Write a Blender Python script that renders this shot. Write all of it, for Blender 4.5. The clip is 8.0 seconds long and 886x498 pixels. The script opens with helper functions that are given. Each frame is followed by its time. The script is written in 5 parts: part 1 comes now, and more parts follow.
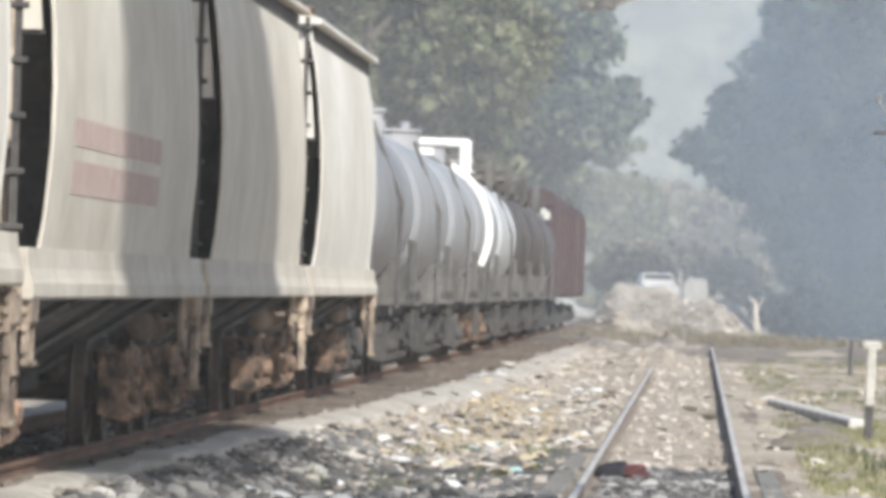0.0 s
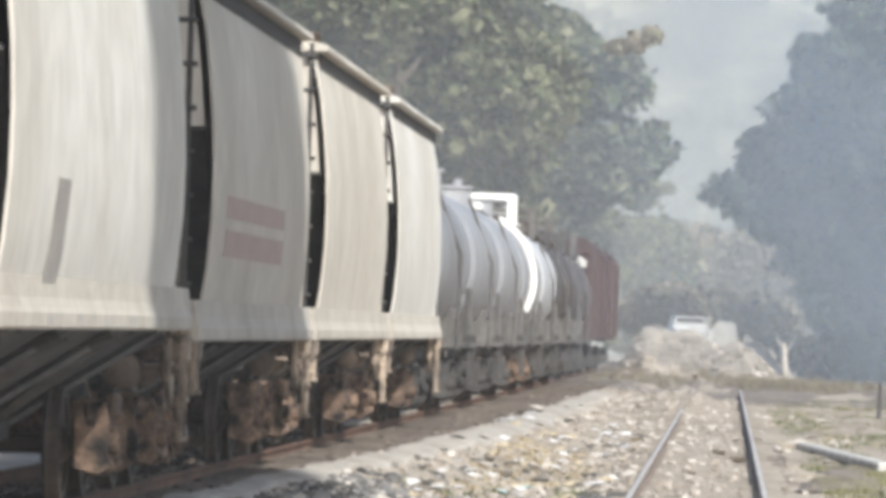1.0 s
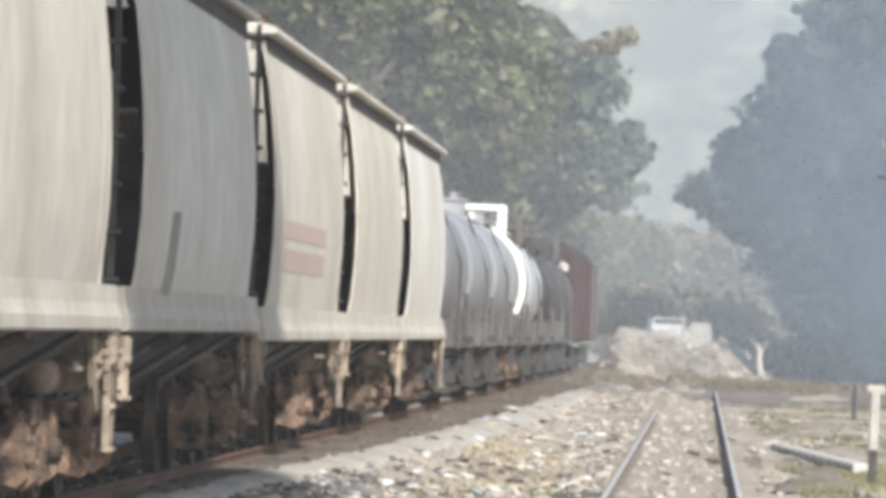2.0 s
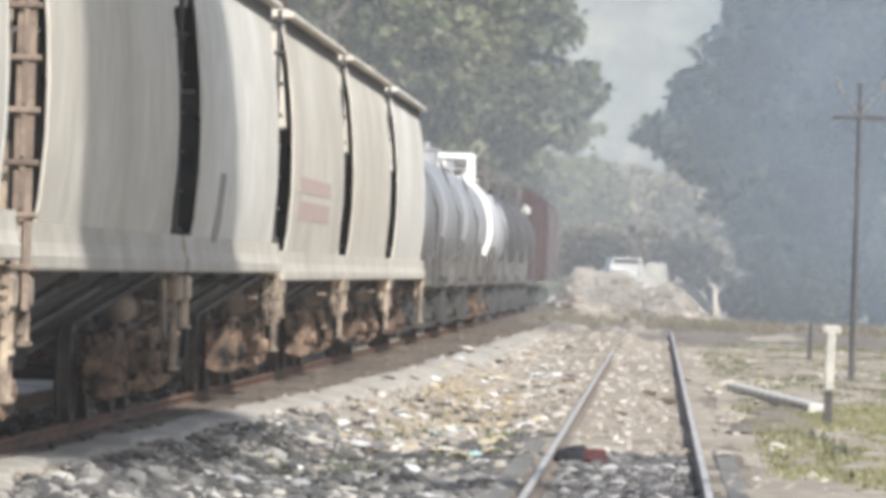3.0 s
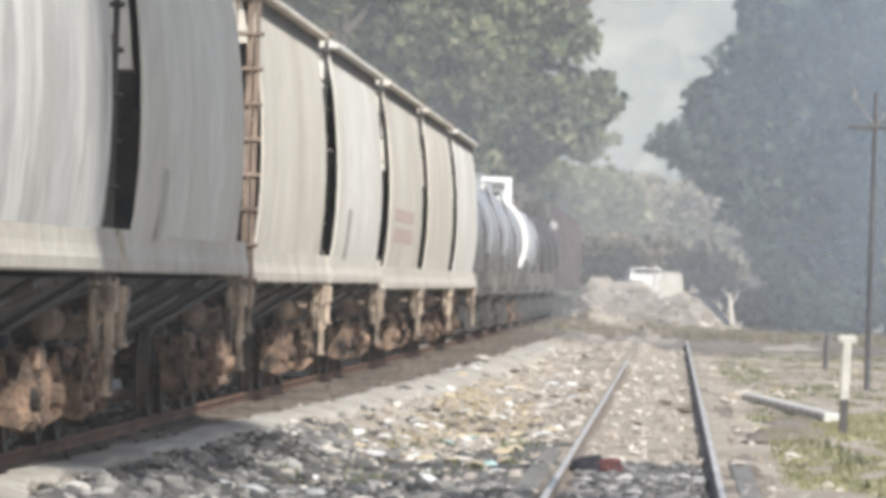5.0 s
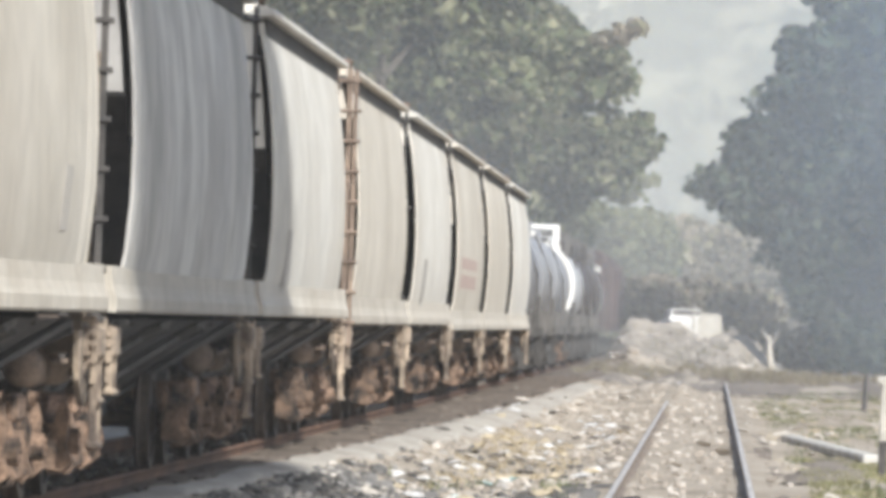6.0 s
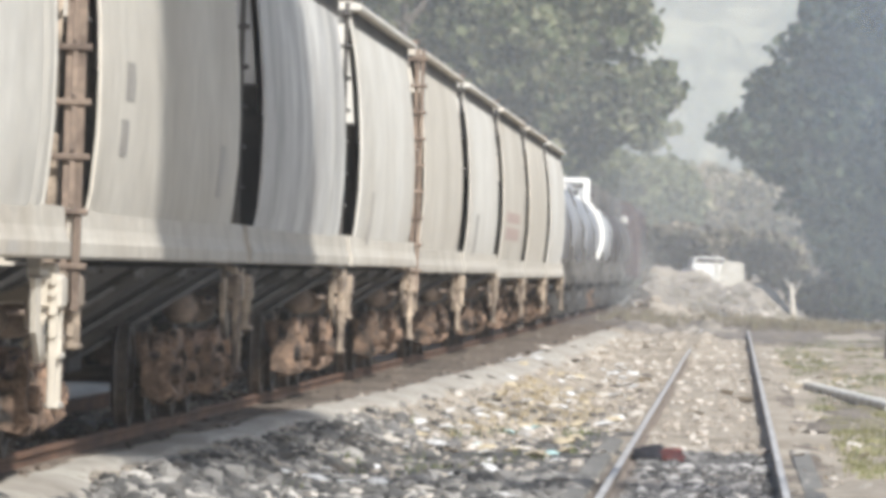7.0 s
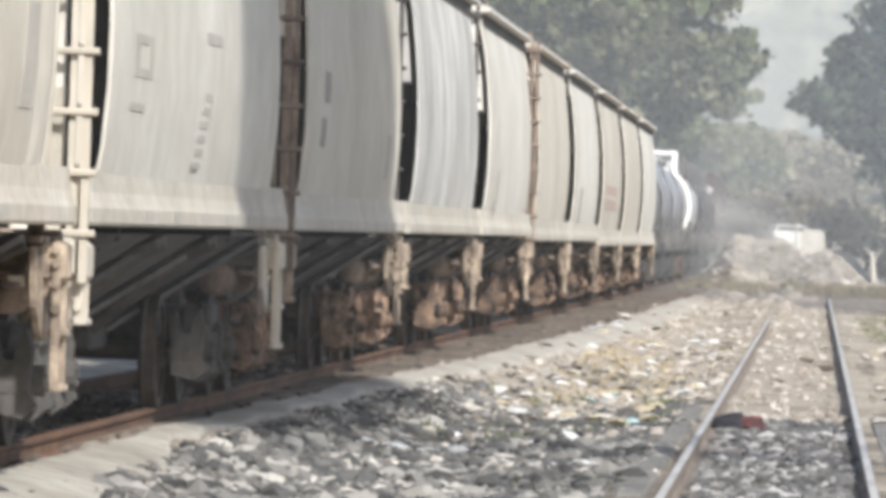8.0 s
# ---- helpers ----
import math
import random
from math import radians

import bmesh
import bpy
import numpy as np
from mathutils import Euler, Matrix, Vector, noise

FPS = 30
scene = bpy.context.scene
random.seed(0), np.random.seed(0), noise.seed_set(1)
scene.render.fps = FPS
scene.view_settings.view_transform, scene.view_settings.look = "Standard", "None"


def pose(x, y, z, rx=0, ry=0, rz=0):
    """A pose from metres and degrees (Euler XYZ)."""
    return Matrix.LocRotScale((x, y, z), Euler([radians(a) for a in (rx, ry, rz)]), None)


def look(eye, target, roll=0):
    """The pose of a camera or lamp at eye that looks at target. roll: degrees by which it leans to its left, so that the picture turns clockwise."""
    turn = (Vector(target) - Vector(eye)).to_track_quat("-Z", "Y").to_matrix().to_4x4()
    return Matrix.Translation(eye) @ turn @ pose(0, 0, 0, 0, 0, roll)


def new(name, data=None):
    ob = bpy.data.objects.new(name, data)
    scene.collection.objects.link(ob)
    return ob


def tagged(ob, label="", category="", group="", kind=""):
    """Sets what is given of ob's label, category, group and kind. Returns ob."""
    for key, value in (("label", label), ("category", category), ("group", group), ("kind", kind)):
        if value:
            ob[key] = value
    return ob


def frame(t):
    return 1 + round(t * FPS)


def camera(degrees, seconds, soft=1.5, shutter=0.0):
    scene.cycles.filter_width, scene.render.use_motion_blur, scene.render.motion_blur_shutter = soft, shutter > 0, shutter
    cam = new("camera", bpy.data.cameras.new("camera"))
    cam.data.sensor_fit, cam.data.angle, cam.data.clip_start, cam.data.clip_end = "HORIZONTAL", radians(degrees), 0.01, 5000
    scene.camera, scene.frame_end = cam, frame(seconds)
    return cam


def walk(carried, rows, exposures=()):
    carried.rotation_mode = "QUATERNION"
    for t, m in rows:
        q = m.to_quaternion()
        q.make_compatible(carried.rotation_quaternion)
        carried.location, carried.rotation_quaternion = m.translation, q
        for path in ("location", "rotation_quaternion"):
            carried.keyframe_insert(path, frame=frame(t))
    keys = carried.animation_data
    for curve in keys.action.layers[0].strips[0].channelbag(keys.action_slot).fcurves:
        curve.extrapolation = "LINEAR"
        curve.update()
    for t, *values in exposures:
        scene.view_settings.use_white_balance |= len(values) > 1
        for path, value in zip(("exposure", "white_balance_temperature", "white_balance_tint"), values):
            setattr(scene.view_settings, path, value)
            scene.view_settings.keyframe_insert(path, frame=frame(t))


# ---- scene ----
# The camera: a long lens held by hand between the rails of the empty track; it only turns.
cam = camera(7.295, 8.0, soft=4.7)
LEAN = -1.8
PATH = [
    (0, pose(0, 0, 1.53, 90 + 0.2886, LEAN, 2.1091)),
    (0.5, pose(0, 0, 1.53, 90 + 0.4666, LEAN, 2.2307)),
    (1.0, pose(0, 0, 1.53, 90 + 0.6401, LEAN, 2.3452)),
    (1.2, pose(0, 0, 1.53, 90 + 0.6905, LEAN, 2.3725)),
    (2.3, pose(0, 0, 1.53, 90 + 0.5914, LEAN, 2.0026)),
    (2.5, pose(0, 0, 1.53, 90 + 0.3620, LEAN, 1.9240)),
    (3, pose(0, 0, 1.53, 90 + 0.1707, LEAN, 1.7754)),
    (3.5, pose(0, 0, 1.53, 90 + 0.0442, LEAN, 1.7071)),
    (4, pose(0, 0, 1.53, 90 + -0.0135, LEAN, 1.7268)),
    (4.2, pose(0, 0, 1.53, 90 + 0.0102, LEAN, 1.7508)),
    (5.3, pose(0, 0, 1.53, 90 + 0.3571, LEAN, 1.9849)),
    (5.5, pose(0, 0, 1.53, 90 + 0.4334, LEAN, 2.0479)),
    (6, pose(0, 0, 1.53, 90 + 0.5775, LEAN, 2.2235)),
    (6.5, pose(0, 0, 1.53, 90 + 0.5588, LEAN, 2.3585)),
    (7, pose(0, 0, 1.53, 90 + 0.1433, LEAN, 2.4093)),
    (7.5, pose(0, 0, 1.53, 90 + -0.1146, LEAN, 2.4441)),
    (7.6, pose(0, 0, 1.53, 90 + -0.1150, LEAN, 2.4581)),
    (7.7, pose(0, 0, 1.53, 90 + -0.1162, LEAN, 2.4953)),
    (7.8, pose(0, 0, 1.53, 90 + -0.1178, LEAN, 2.5465)),
    (7.9, pose(0, 0, 1.53, 90 + -0.1238, LEAN, 2.7374)),
    (8, pose(0, 0, 1.53, 90 + -0.1413, LEAN, 3.0715)),
]
walk(cam, PATH, [(0.0, 0.45, 6090, 8), (8.0, 0.45, 6090, 8)])

# ---- light ----
SUN_AZ, SUN_EL = 150.0, 38.0      # degrees clockwise from +y, and above the horizon
world = bpy.data.worlds.new("sky")
scene.world = world
world.use_nodes = True
wn = world.node_tree.nodes
wl = world.node_tree.links
wn.clear()
w_out = wn.new("ShaderNodeOutputWorld")
w_bg = wn.new("ShaderNodeBackground")
w_sky = wn.new("ShaderNodeTexSky")
w_sky.sky_type = "NISHITA"
w_sky.sun_disc = False
w_sky.sun_elevation = radians(SUN_EL)
w_sky.sun_rotation = radians(SUN_AZ)
w_sky.dust_density = 2.0
w_sky.air_density = 1.0
w_bg.inputs["Strength"].default_value = 0.112
wl.new(w_sky.outputs["Color"], w_bg.inputs["Color"])
wl.new(w_bg.outputs["Background"], w_out.inputs["Surface"])
sun_data = bpy.data.lights.new("sun", "SUN")
sun_data.energy = 4.5
sun_data.angle = radians(2.5)
sun_data.color = (1.0, 0.95, 0.88)
sun = new("sun", sun_data)
sd = Vector((math.sin(radians(SUN_AZ)) * math.cos(radians(SUN_EL)), math.cos(radians(SUN_AZ)) * math.cos(radians(SUN_EL)), math.sin(radians(SUN_EL))))
sun.matrix_world = look(sd * 300, (0, 0, 0))

# ---- materials ----
def surf(name, col, col2=None, scale=3.0, rough=0.7, metal=0.0, bump=0.0, bump_scale=None, streak=None, streak_amt=0.6, rand=None, fine=0.25, stretch=(1, 1, 1), spec=0.3, blotch=None):
    """A weathered surface: two colours mixed by broad noise, a fine grain, vertical run-off streaks, and a shift per piece."""
    m = bpy.data.materials.new(name)
    m.use_nodes = True
    nt = m.node_tree
    n, l = nt.nodes, nt.links
    b = n["Principled BSDF"]
    b.inputs["Roughness"].default_value = rough
    b.inputs["Metallic"].default_value = metal
    b.inputs["Specular IOR Level"].default_value = spec
    tc = n.new("ShaderNodeTexCoord")
    mp = n.new("ShaderNodeMapping")
    mp.inputs["Scale"].default_value = stretch
    l.new(tc.outputs["Object"], mp.inputs["Vector"])
    if rand:
        oi = n.new("ShaderNodeObjectInfo")
        ad = n.new("ShaderNodeVectorMath")
        sc = n.new("ShaderNodeMath")
        sc.operation = "MULTIPLY"
        sc.inputs[1].default_value = 57.0
        l.new(oi.outputs["Random"], sc.inputs[0])
        l.new(mp.outputs["Vector"], ad.inputs[0])
        l.new(sc.outputs[0], ad.inputs[1])
        vec = ad.outputs[0]
    else:
        vec = mp.outputs["Vector"]

    def noise_tex(sca, detail=4.0, lo=0.35, hi=0.65, v=None):
        t = n.new("ShaderNodeTexNoise")
        t.inputs["Scale"].default_value = sca
        t.inputs["Detail"].default_value = detail
        l.new(v or vec, t.inputs["Vector"])
        r = n.new("ShaderNodeMapRange")
        r.inputs["From Min"].default_value = lo
        r.inputs["From Max"].default_value = hi
        l.new(t.outputs["Fac"], r.inputs["Value"])
        return r.outputs["Result"], t.outputs["Fac"]

    def mix(fac, a, c, kind="MIX"):
        x = n.new("ShaderNodeMix")
        x.data_type = "RGBA"
        x.blend_type = kind
        x.clamp_factor = True
        for sock, val in ((x.inputs[0], fac), (x.inputs[6], a), (x.inputs[7], c)):
            if isinstance(val, (int, float)):
                sock.default_value = val
            elif isinstance(val, tuple):
                sock.default_value = (*val, 1.0) if len(val) == 3 else val
            else:
                l.new(val, sock)
        return x.outputs[2]

    col2 = col2 or tuple(c * 0.7 for c in col)
    big, _ = noise_tex(scale)
    out = mix(big, col, col2)
    small, raw = noise_tex(scale * 9, 5.0, 0.3, 0.7)
    dim = n.new("ShaderNodeMapRange")
    dim.inputs["To Min"].default_value = 1.0 - fine
    dim.inputs["To Max"].default_value = 1.0 + fine * 0.6
    l.new(small, dim.inputs["Value"])
    out = mix(1.0, out, dim.outputs["Result"], "MULTIPLY")
    if streak:
        sm = n.new("ShaderNodeMapping")
        sm.inputs["Scale"].default_value = (1.0, 1.0, 0.09)
        l.new(vec, sm.inputs["Vector"])
        s1, _ = noise_tex(1.3, 6.0, 0.5, 0.72, sm.outputs["Vector"])
        k = n.new("ShaderNodeMath")
        k.operation = "MULTIPLY"
        k.inputs[1].default_value = streak_amt
        l.new(s1, k.inputs[0])
        out = mix(k.outputs[0], out, streak)
        s2, _ = noise_tex(0.42, 3.0, 0.48, 0.75, sm.outputs["Vector"])
        k2 = n.new("ShaderNodeMath")
        k2.operation = "MULTIPLY"
        k2.inputs[1].default_value = streak_amt * 0.8
        l.new(s2, k2.inputs[0])
        out = mix(k2.outputs[0], out, tuple(0.55 * c + 0.45 * d for c, d in zip(col, (0.24, 0.19, 0.15))))
    if blotch:
        # smeared patches, pale and dark, drawn out downwards
        bm_ = n.new("ShaderNodeMapping")
        bm_.inputs["Scale"].default_value = (1.0, 1.0, 0.38)
        l.new(vec, bm_.inputs["Vector"])
        for sca, lo, hi, tone, amt in ((1.1, 0.53, 0.6, blotch[0], 0.7), (0.8, 0.56, 0.66, blotch[1], 0.6), (4.0, 0.6, 0.66, blotch[1], 0.5)):
            f, _ = noise_tex(sca, 7.0, lo, hi, bm_.outputs["Vector"])
            k3 = n.new("ShaderNodeMath")
            k3.operation = "MULTIPLY"
            k3.inputs[1].default_value = amt
            l.new(f, k3.inputs[0])
            out = mix(k3.outputs[0], out, tone)
    if rand:
        r = n.new("ShaderNodeMapRange")
        r.inputs["To Min"].default_value = 1.0 - rand
        r.inputs["To Max"].default_value = 1.0 + rand * 0.6
        l.new(oi.outputs["Random"], r.inputs["Value"])
        out = mix(1.0, out, r.outputs["Result"], "MULTIPLY")
    l.new(out, b.inputs["Base Color"])
    if bump:
        bp = n.new("ShaderNodeBump")
        bp.inputs["Strength"].default_value = 1.0
        bp.inputs["Distance"].default_value = bump
        _, h = noise_tex(bump_scale or scale * 9, 5.0)
        l.new(h, bp.inputs["Height"])
        l.new(bp.outputs["Normal"], b.inputs["Normal"])
    return m


def pieces(name, cols, rough=0.85, amount=0.35, trans=0.0):
    """For heaps of small pieces: each loose piece takes its own shade between the given colours."""
    m = bpy.data.materials.new(name)
    m.use_nodes = True
    n, l = m.node_tree.nodes, m.node_tree.links
    b = n["Principled BSDF"]
    b.inputs["Roughness"].default_value = rough
    b.inputs["Specular IOR Level"].default_value = 0.2
    g = n.new("ShaderNodeNewGeometry")
    r = n.new("ShaderNodeValToRGB")
    r.color_ramp.elements[0].color = (*cols[0], 1)
    r.color_ramp.elements[1].color = (*cols[-1], 1)
    for i, c in enumerate(cols[1:-1]):
        e = r.color_ramp.elements.new((i + 1) / (len(cols) - 1))
        e.color = (*c, 1)
    l.new(g.outputs["Random Per Island"], r.inputs["Fac"])
    t = n.new("ShaderNodeTexNoise")
    t.inputs["Scale"].default_value = 0.35
    tc = n.new("ShaderNodeTexCoord")
    l.new(tc.outputs["Object"], t.inputs["Vector"])
    d = n.new("ShaderNodeMapRange")
    d.inputs["From Min"].default_value, d.inputs["From Max"].default_value = 0.3, 0.7
    d.inputs["To Min"].default_value, d.inputs["To Max"].default_value = 1 - amount, 1 + amount * 0.7
    l.new(t.outputs["Fac"], d.inputs["Value"])
    x = n.new("ShaderNodeMix")
    x.data_type, x.blend_type = "RGBA", "MULTIPLY"
    x.inputs[0].default_value = 1.0
    l.new(r.outputs["Color"], x.inputs[6])
    l.new(d.outputs["Result"], x.inputs[7])
    l.new(x.outputs[2], b.inputs["Base Color"])
    if trans:
        tr = n.new("ShaderNodeBsdfTranslucent")
        l.new(x.outputs[2], tr.inputs["Color"])
        ms = n.new("ShaderNodeMixShader")
        ms.inputs[0].default_value = trans
        l.new(b.outputs[0], ms.inputs[1])
        l.new(tr.outputs[0], ms.inputs[2])
        l.new(ms.outputs[0], n["Material Output"].inputs["Surface"])
    return m


def haze_sheet_mat(name, col, density, scale, half):
    """A tinted sheet that stands in for haze and smoke: mostly clear, denser in drifting patches, thinning out towards
    the rim of its sheet (half: half width and half height).
    """
    m = bpy.data.materials.new(name)
    m.use_nodes = True
    n, l = m.node_tree.nodes, m.node_tree.links
    n.clear()
    o = n.new("ShaderNodeOutputMaterial")
    tc = n.new("ShaderNodeTexCoord")
    t = n.new("ShaderNodeTexNoise")
    t.inputs["Scale"].default_value = scale
    t.inputs["Detail"].default_value = 3.0
    l.new(tc.outputs["Object"], t.inputs["Vector"])
    r = n.new("ShaderNodeMapRange")
    r.inputs["From Min"].default_value, r.inputs["From Max"].default_value = 0.3, 0.7
    r.inputs["To Min"].default_value, r.inputs["To Max"].default_value = density * 0.7, density * 1.3
    l.new(t.outputs["Fac"], r.inputs["Value"])
    mp = n.new("ShaderNodeMapping")
    mp.inputs["Scale"].default_value = (1 / half[0], 0.0, 1 / half[1])
    l.new(tc.outputs["Object"], mp.inputs["Vector"])
    ln = n.new("ShaderNodeVectorMath")
    ln.operation = "LENGTH"
    l.new(mp.outputs["Vector"], ln.inputs[0])
    fall = n.new("ShaderNodeMapRange")
    fall.interpolation_type = "SMOOTHSTEP"
    fall.inputs["From Min"].default_value, fall.inputs["From Max"].default_value = 0.35, 1.0
    fall.inputs["To Min"].default_value, fall.inputs["To Max"].default_value = 1.0, 0.0
    l.new(ln.outputs["Value"], fall.inputs["Value"])
    k = n.new("ShaderNodeMath")
    k.operation = "MULTIPLY"
    l.new(r.outputs["Result"], k.inputs[0])
    l.new(fall.outputs["Result"], k.inputs[1])
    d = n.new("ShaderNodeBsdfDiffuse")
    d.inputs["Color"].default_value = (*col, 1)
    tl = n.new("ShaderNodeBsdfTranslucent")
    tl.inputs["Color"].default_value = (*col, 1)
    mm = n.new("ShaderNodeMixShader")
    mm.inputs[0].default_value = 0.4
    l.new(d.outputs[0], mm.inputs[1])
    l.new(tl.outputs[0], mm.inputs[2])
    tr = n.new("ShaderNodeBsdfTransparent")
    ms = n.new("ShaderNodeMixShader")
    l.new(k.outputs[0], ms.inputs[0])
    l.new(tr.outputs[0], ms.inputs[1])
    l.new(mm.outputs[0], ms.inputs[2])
    l.new(ms.outputs[0], o.inputs["Surface"])
    return m


PAINT = {
    "cream": surf("cream_paint", (0.62, 0.57, 0.49), (0.485, 0.435, 0.36), 0.3, 0.55, 0, 0.03, 1.3, (0.36, 0.31, 0.25), 0.24, rand=0.06, fine=0.13),
    "white": surf("white_paint", (0.68, 0.65, 0.59), (0.55, 0.51, 0.445), 0.3, 0.55, 0, 0.03, 1.3, (0.38, 0.34, 0.28), 0.22, rand=0.05, fine=0.13),
    "streaked": surf("streaked_grey_paint", (0.53, 0.51, 0.48), (0.42, 0.4, 0.375), 0.5, 0.6, 0, 0.03, 1.3, (0.7, 0.67, 0.6), 0.5, rand=0.05, fine=0.15, blotch=((0.68, 0.66, 0.61), (0.3, 0.285, 0.26))),
}
SILL = surf("dirty_sill_paint", (0.56, 0.515, 0.44), (0.46, 0.41, 0.34), 0.9, 0.7, 0, 0.01, 6, (0.33, 0.27, 0.2), 0.3, rand=0.1, fine=0.2)
TAN = surf("dust_caked_end_steel", (0.5, 0.4, 0.3), (0.09, 0.07, 0.058), 2.6, 0.85, 0, 0.01, 12, rand=0.25)
DUST = surf("rusty_dusty_steel", (0.31, 0.205, 0.142), (0.024, 0.021, 0.019), 4.5, 0.85, 0, 0.012, 12, rand=0.3, fine=0.5)
# black steel, also the painted shade under eaves and at car ends
GRIME_AND_SHADE = surf("greasy_black_steel", (0.06, 0.057, 0.055), (0.095, 0.086, 0.078), 1.6, 0.75, 0, 0.01, 12, rand=0.2)
RUST = surf("rusty_ladder_steel", (0.31, 0.235, 0.18), (0.16, 0.12, 0.095), 3, 0.85, 0, 0.004, 12, rand=0.2)
STRUT = surf("dull_grey_steel", (0.15, 0.14, 0.13), (0.09, 0.085, 0.08), 2, 0.8, 0, 0.006, 12, rand=0.2)
WHEEL = surf("worn_wheel_steel", (0.06, 0.05, 0.045), (0.1, 0.078, 0.062), 2, 0.6, 0.3, 0.004, 12)
REDRAIL = surf("red_rusted_rail", (0.19, 0.105, 0.065), (0.12, 0.072, 0.05), 0.6, 0.8, 0.1, 0.006, 14, fine=0.35)
STEEL = surf("rusty_rail_steel", (0.19, 0.15, 0.12), (0.27, 0.215, 0.17), 0.8, 0.7, 0.2, 0.006, 14)
SHINE = surf("polished_rail_head", (0.56, 0.53, 0.5), (0.4, 0.37, 0.34), 1, 0.55, 0.1, 0.0, fine=0.15)
TANKGREY = surf("grey_tank_paint", (0.36, 0.36, 0.37), (0.28, 0.28, 0.29), 0.4, 0.45, 0, 0.003, 3, (0.55, 0.54, 0.52), 0.3, rand=0.15, fine=0.1)
TANKLIGHT = surf("light_grey_tank_paint", (0.52, 0.52, 0.52), (0.42, 0.42, 0.42), 0.4, 0.45, 0, 0.003, 3, (0.6, 0.59, 0.57), 0.2, fine=0.1)
TANKBLUE = surf("blue_grey_tank_paint", (0.28, 0.28, 0.295), (0.19, 0.19, 0.2), 0.4, 0.45, 0, 0.003, 3, (0.42, 0.41, 0.4), 0.4, rand=0.1, fine=0.1)
TANKDARK = surf("black_tank_paint", (0.06, 0.055, 0.055), (0.1, 0.085, 0.08), 0.4, 0.5, 0, 0.003, 3, (0.2, 0.17, 0.15), 0.4, rand=0.1, fine=0.1)
WHITE = surf("white_enamel", (0.78, 0.77, 0.74), (0.7, 0.68, 0.63), 0.8, 0.5, fine=0.08, streak=(0.45, 0.4, 0.34), streak_amt=0.3)
PALE = surf("pale_weathered_paint", (0.58, 0.56, 0.52), (0.48, 0.45, 0.4), 1.2, 0.8, fine=0.15, streak=(0.3, 0.27, 0.22), streak_amt=0.35)
REDCAR = surf("faded_red_paint", (0.08, 0.04, 0.04), (0.06, 0.038, 0.038), 0.5, 0.7, 0, 0.004, 3, (0.11, 0.08, 0.075), 0.5, rand=0.1)
STENCIL = surf("stencil_grey", (0.27, 0.245, 0.22), (0.36, 0.33, 0.29), 2.5, 0.7, fine=0.2)
FAINT = surf("faint_grey_lettering", (0.40, 0.37, 0.33), (0.47, 0.43, 0.38), 2.5, 0.7, fine=0.15)
STENCIL_RED = surf("faded_red_stencil", (0.42, 0.31, 0.27), (0.47, 0.37, 0.32), 2.5, 0.7, fine=0.15)
EARTH = surf("dusty_earth", (0.42, 0.365, 0.295), (0.30, 0.255, 0.2), 0.3, 0.95, 0, 0.06, 3.0, fine=0.4, spec=0.1)
OILY = surf("oily_brown_ballast_dirt", (0.21, 0.168, 0.132), (0.11, 0.09, 0.073), 0.5, 0.95, 0, 0.05, 5.0, fine=0.4, spec=0.1)
CHALK = surf("pale_trodden_dust", (0.44, 0.405, 0.35), (0.33, 0.295, 0.25), 0.5, 0.95, 0, 0.03, 5.0, fine=0.25, spec=0.1)
BED = surf("dark_grey_ballast_dust", (0.155, 0.145, 0.135), (0.095, 0.09, 0.084), 0.8, 0.95, 0, 0.05, 6.0, fine=0.4, spec=0.1)
DARK_SOIL = surf("dark_trodden_soil", (0.25, 0.215, 0.18), (0.18, 0.152, 0.125), 0.4, 0.95, 0, 0.04, 4.0, fine=0.3, spec=0.1)
TIMBER = surf("weathered_sleeper_timber", (0.12, 0.1, 0.085), (0.2, 0.17, 0.14), 1.2, 0.9, 0, 0.01, 9, rand=0.3, stretch=(0.4, 3, 1))
CONCRETE = surf("pale_concrete", (0.5, 0.48, 0.43), (0.4, 0.37, 0.32), 0.8, 0.9, 0, 0.008, 9)
STRIP = surf("weathered_grey_plank", (0.24, 0.225, 0.2), (0.15, 0.14, 0.125), 0.9, 0.9, 0, 0.01, 9, stretch=(2, 0.3, 1))
POLEWOOD = surf("dark_pole_wood", (0.07, 0.07, 0.073), (0.105, 0.1, 0.1), 2, 0.9, 0, 0.01, 8, stretch=(3, 3, 0.3))
BARK = surf("grey_brown_bark", (0.08, 0.065, 0.052), (0.12, 0.1, 0.08), 2, 0.95, 0, 0.03, 7, stretch=(2, 2, 0.5))
PALEBARK = surf("bleached_wood", (0.55, 0.5, 0.43), (0.42, 0.38, 0.32), 2, 0.9, 0, 0.01, 8, stretch=(3, 3, 0.5))
GRAVEL = pieces("broken_ballast", [(0.05, 0.049, 0.048), (0.11, 0.105, 0.1), (0.17, 0.16, 0.148), (0.4, 0.375, 0.34)], amount=0.45)
# ballast colours that carry the shadow lying between the near rails
GRAVEL_SHADE = pieces("dark_oily_ballast", [(0.05, 0.048, 0.047), (0.1, 0.096, 0.092), (0.17, 0.16, 0.155), (0.4, 0.38, 0.36)], amount=0.3)
OILSTONE = pieces("oil_stained_stones", [(0.04, 0.035, 0.03), (0.085, 0.068, 0.054), (0.14, 0.11, 0.086), (0.22, 0.18, 0.145)], amount=0.3)
TANSTONE = pieces("dusty_tan_stones", [(0.26, 0.225, 0.185), (0.34, 0.295, 0.245), (0.41, 0.36, 0.305), (0.56, 0.51, 0.45)], amount=0.2)
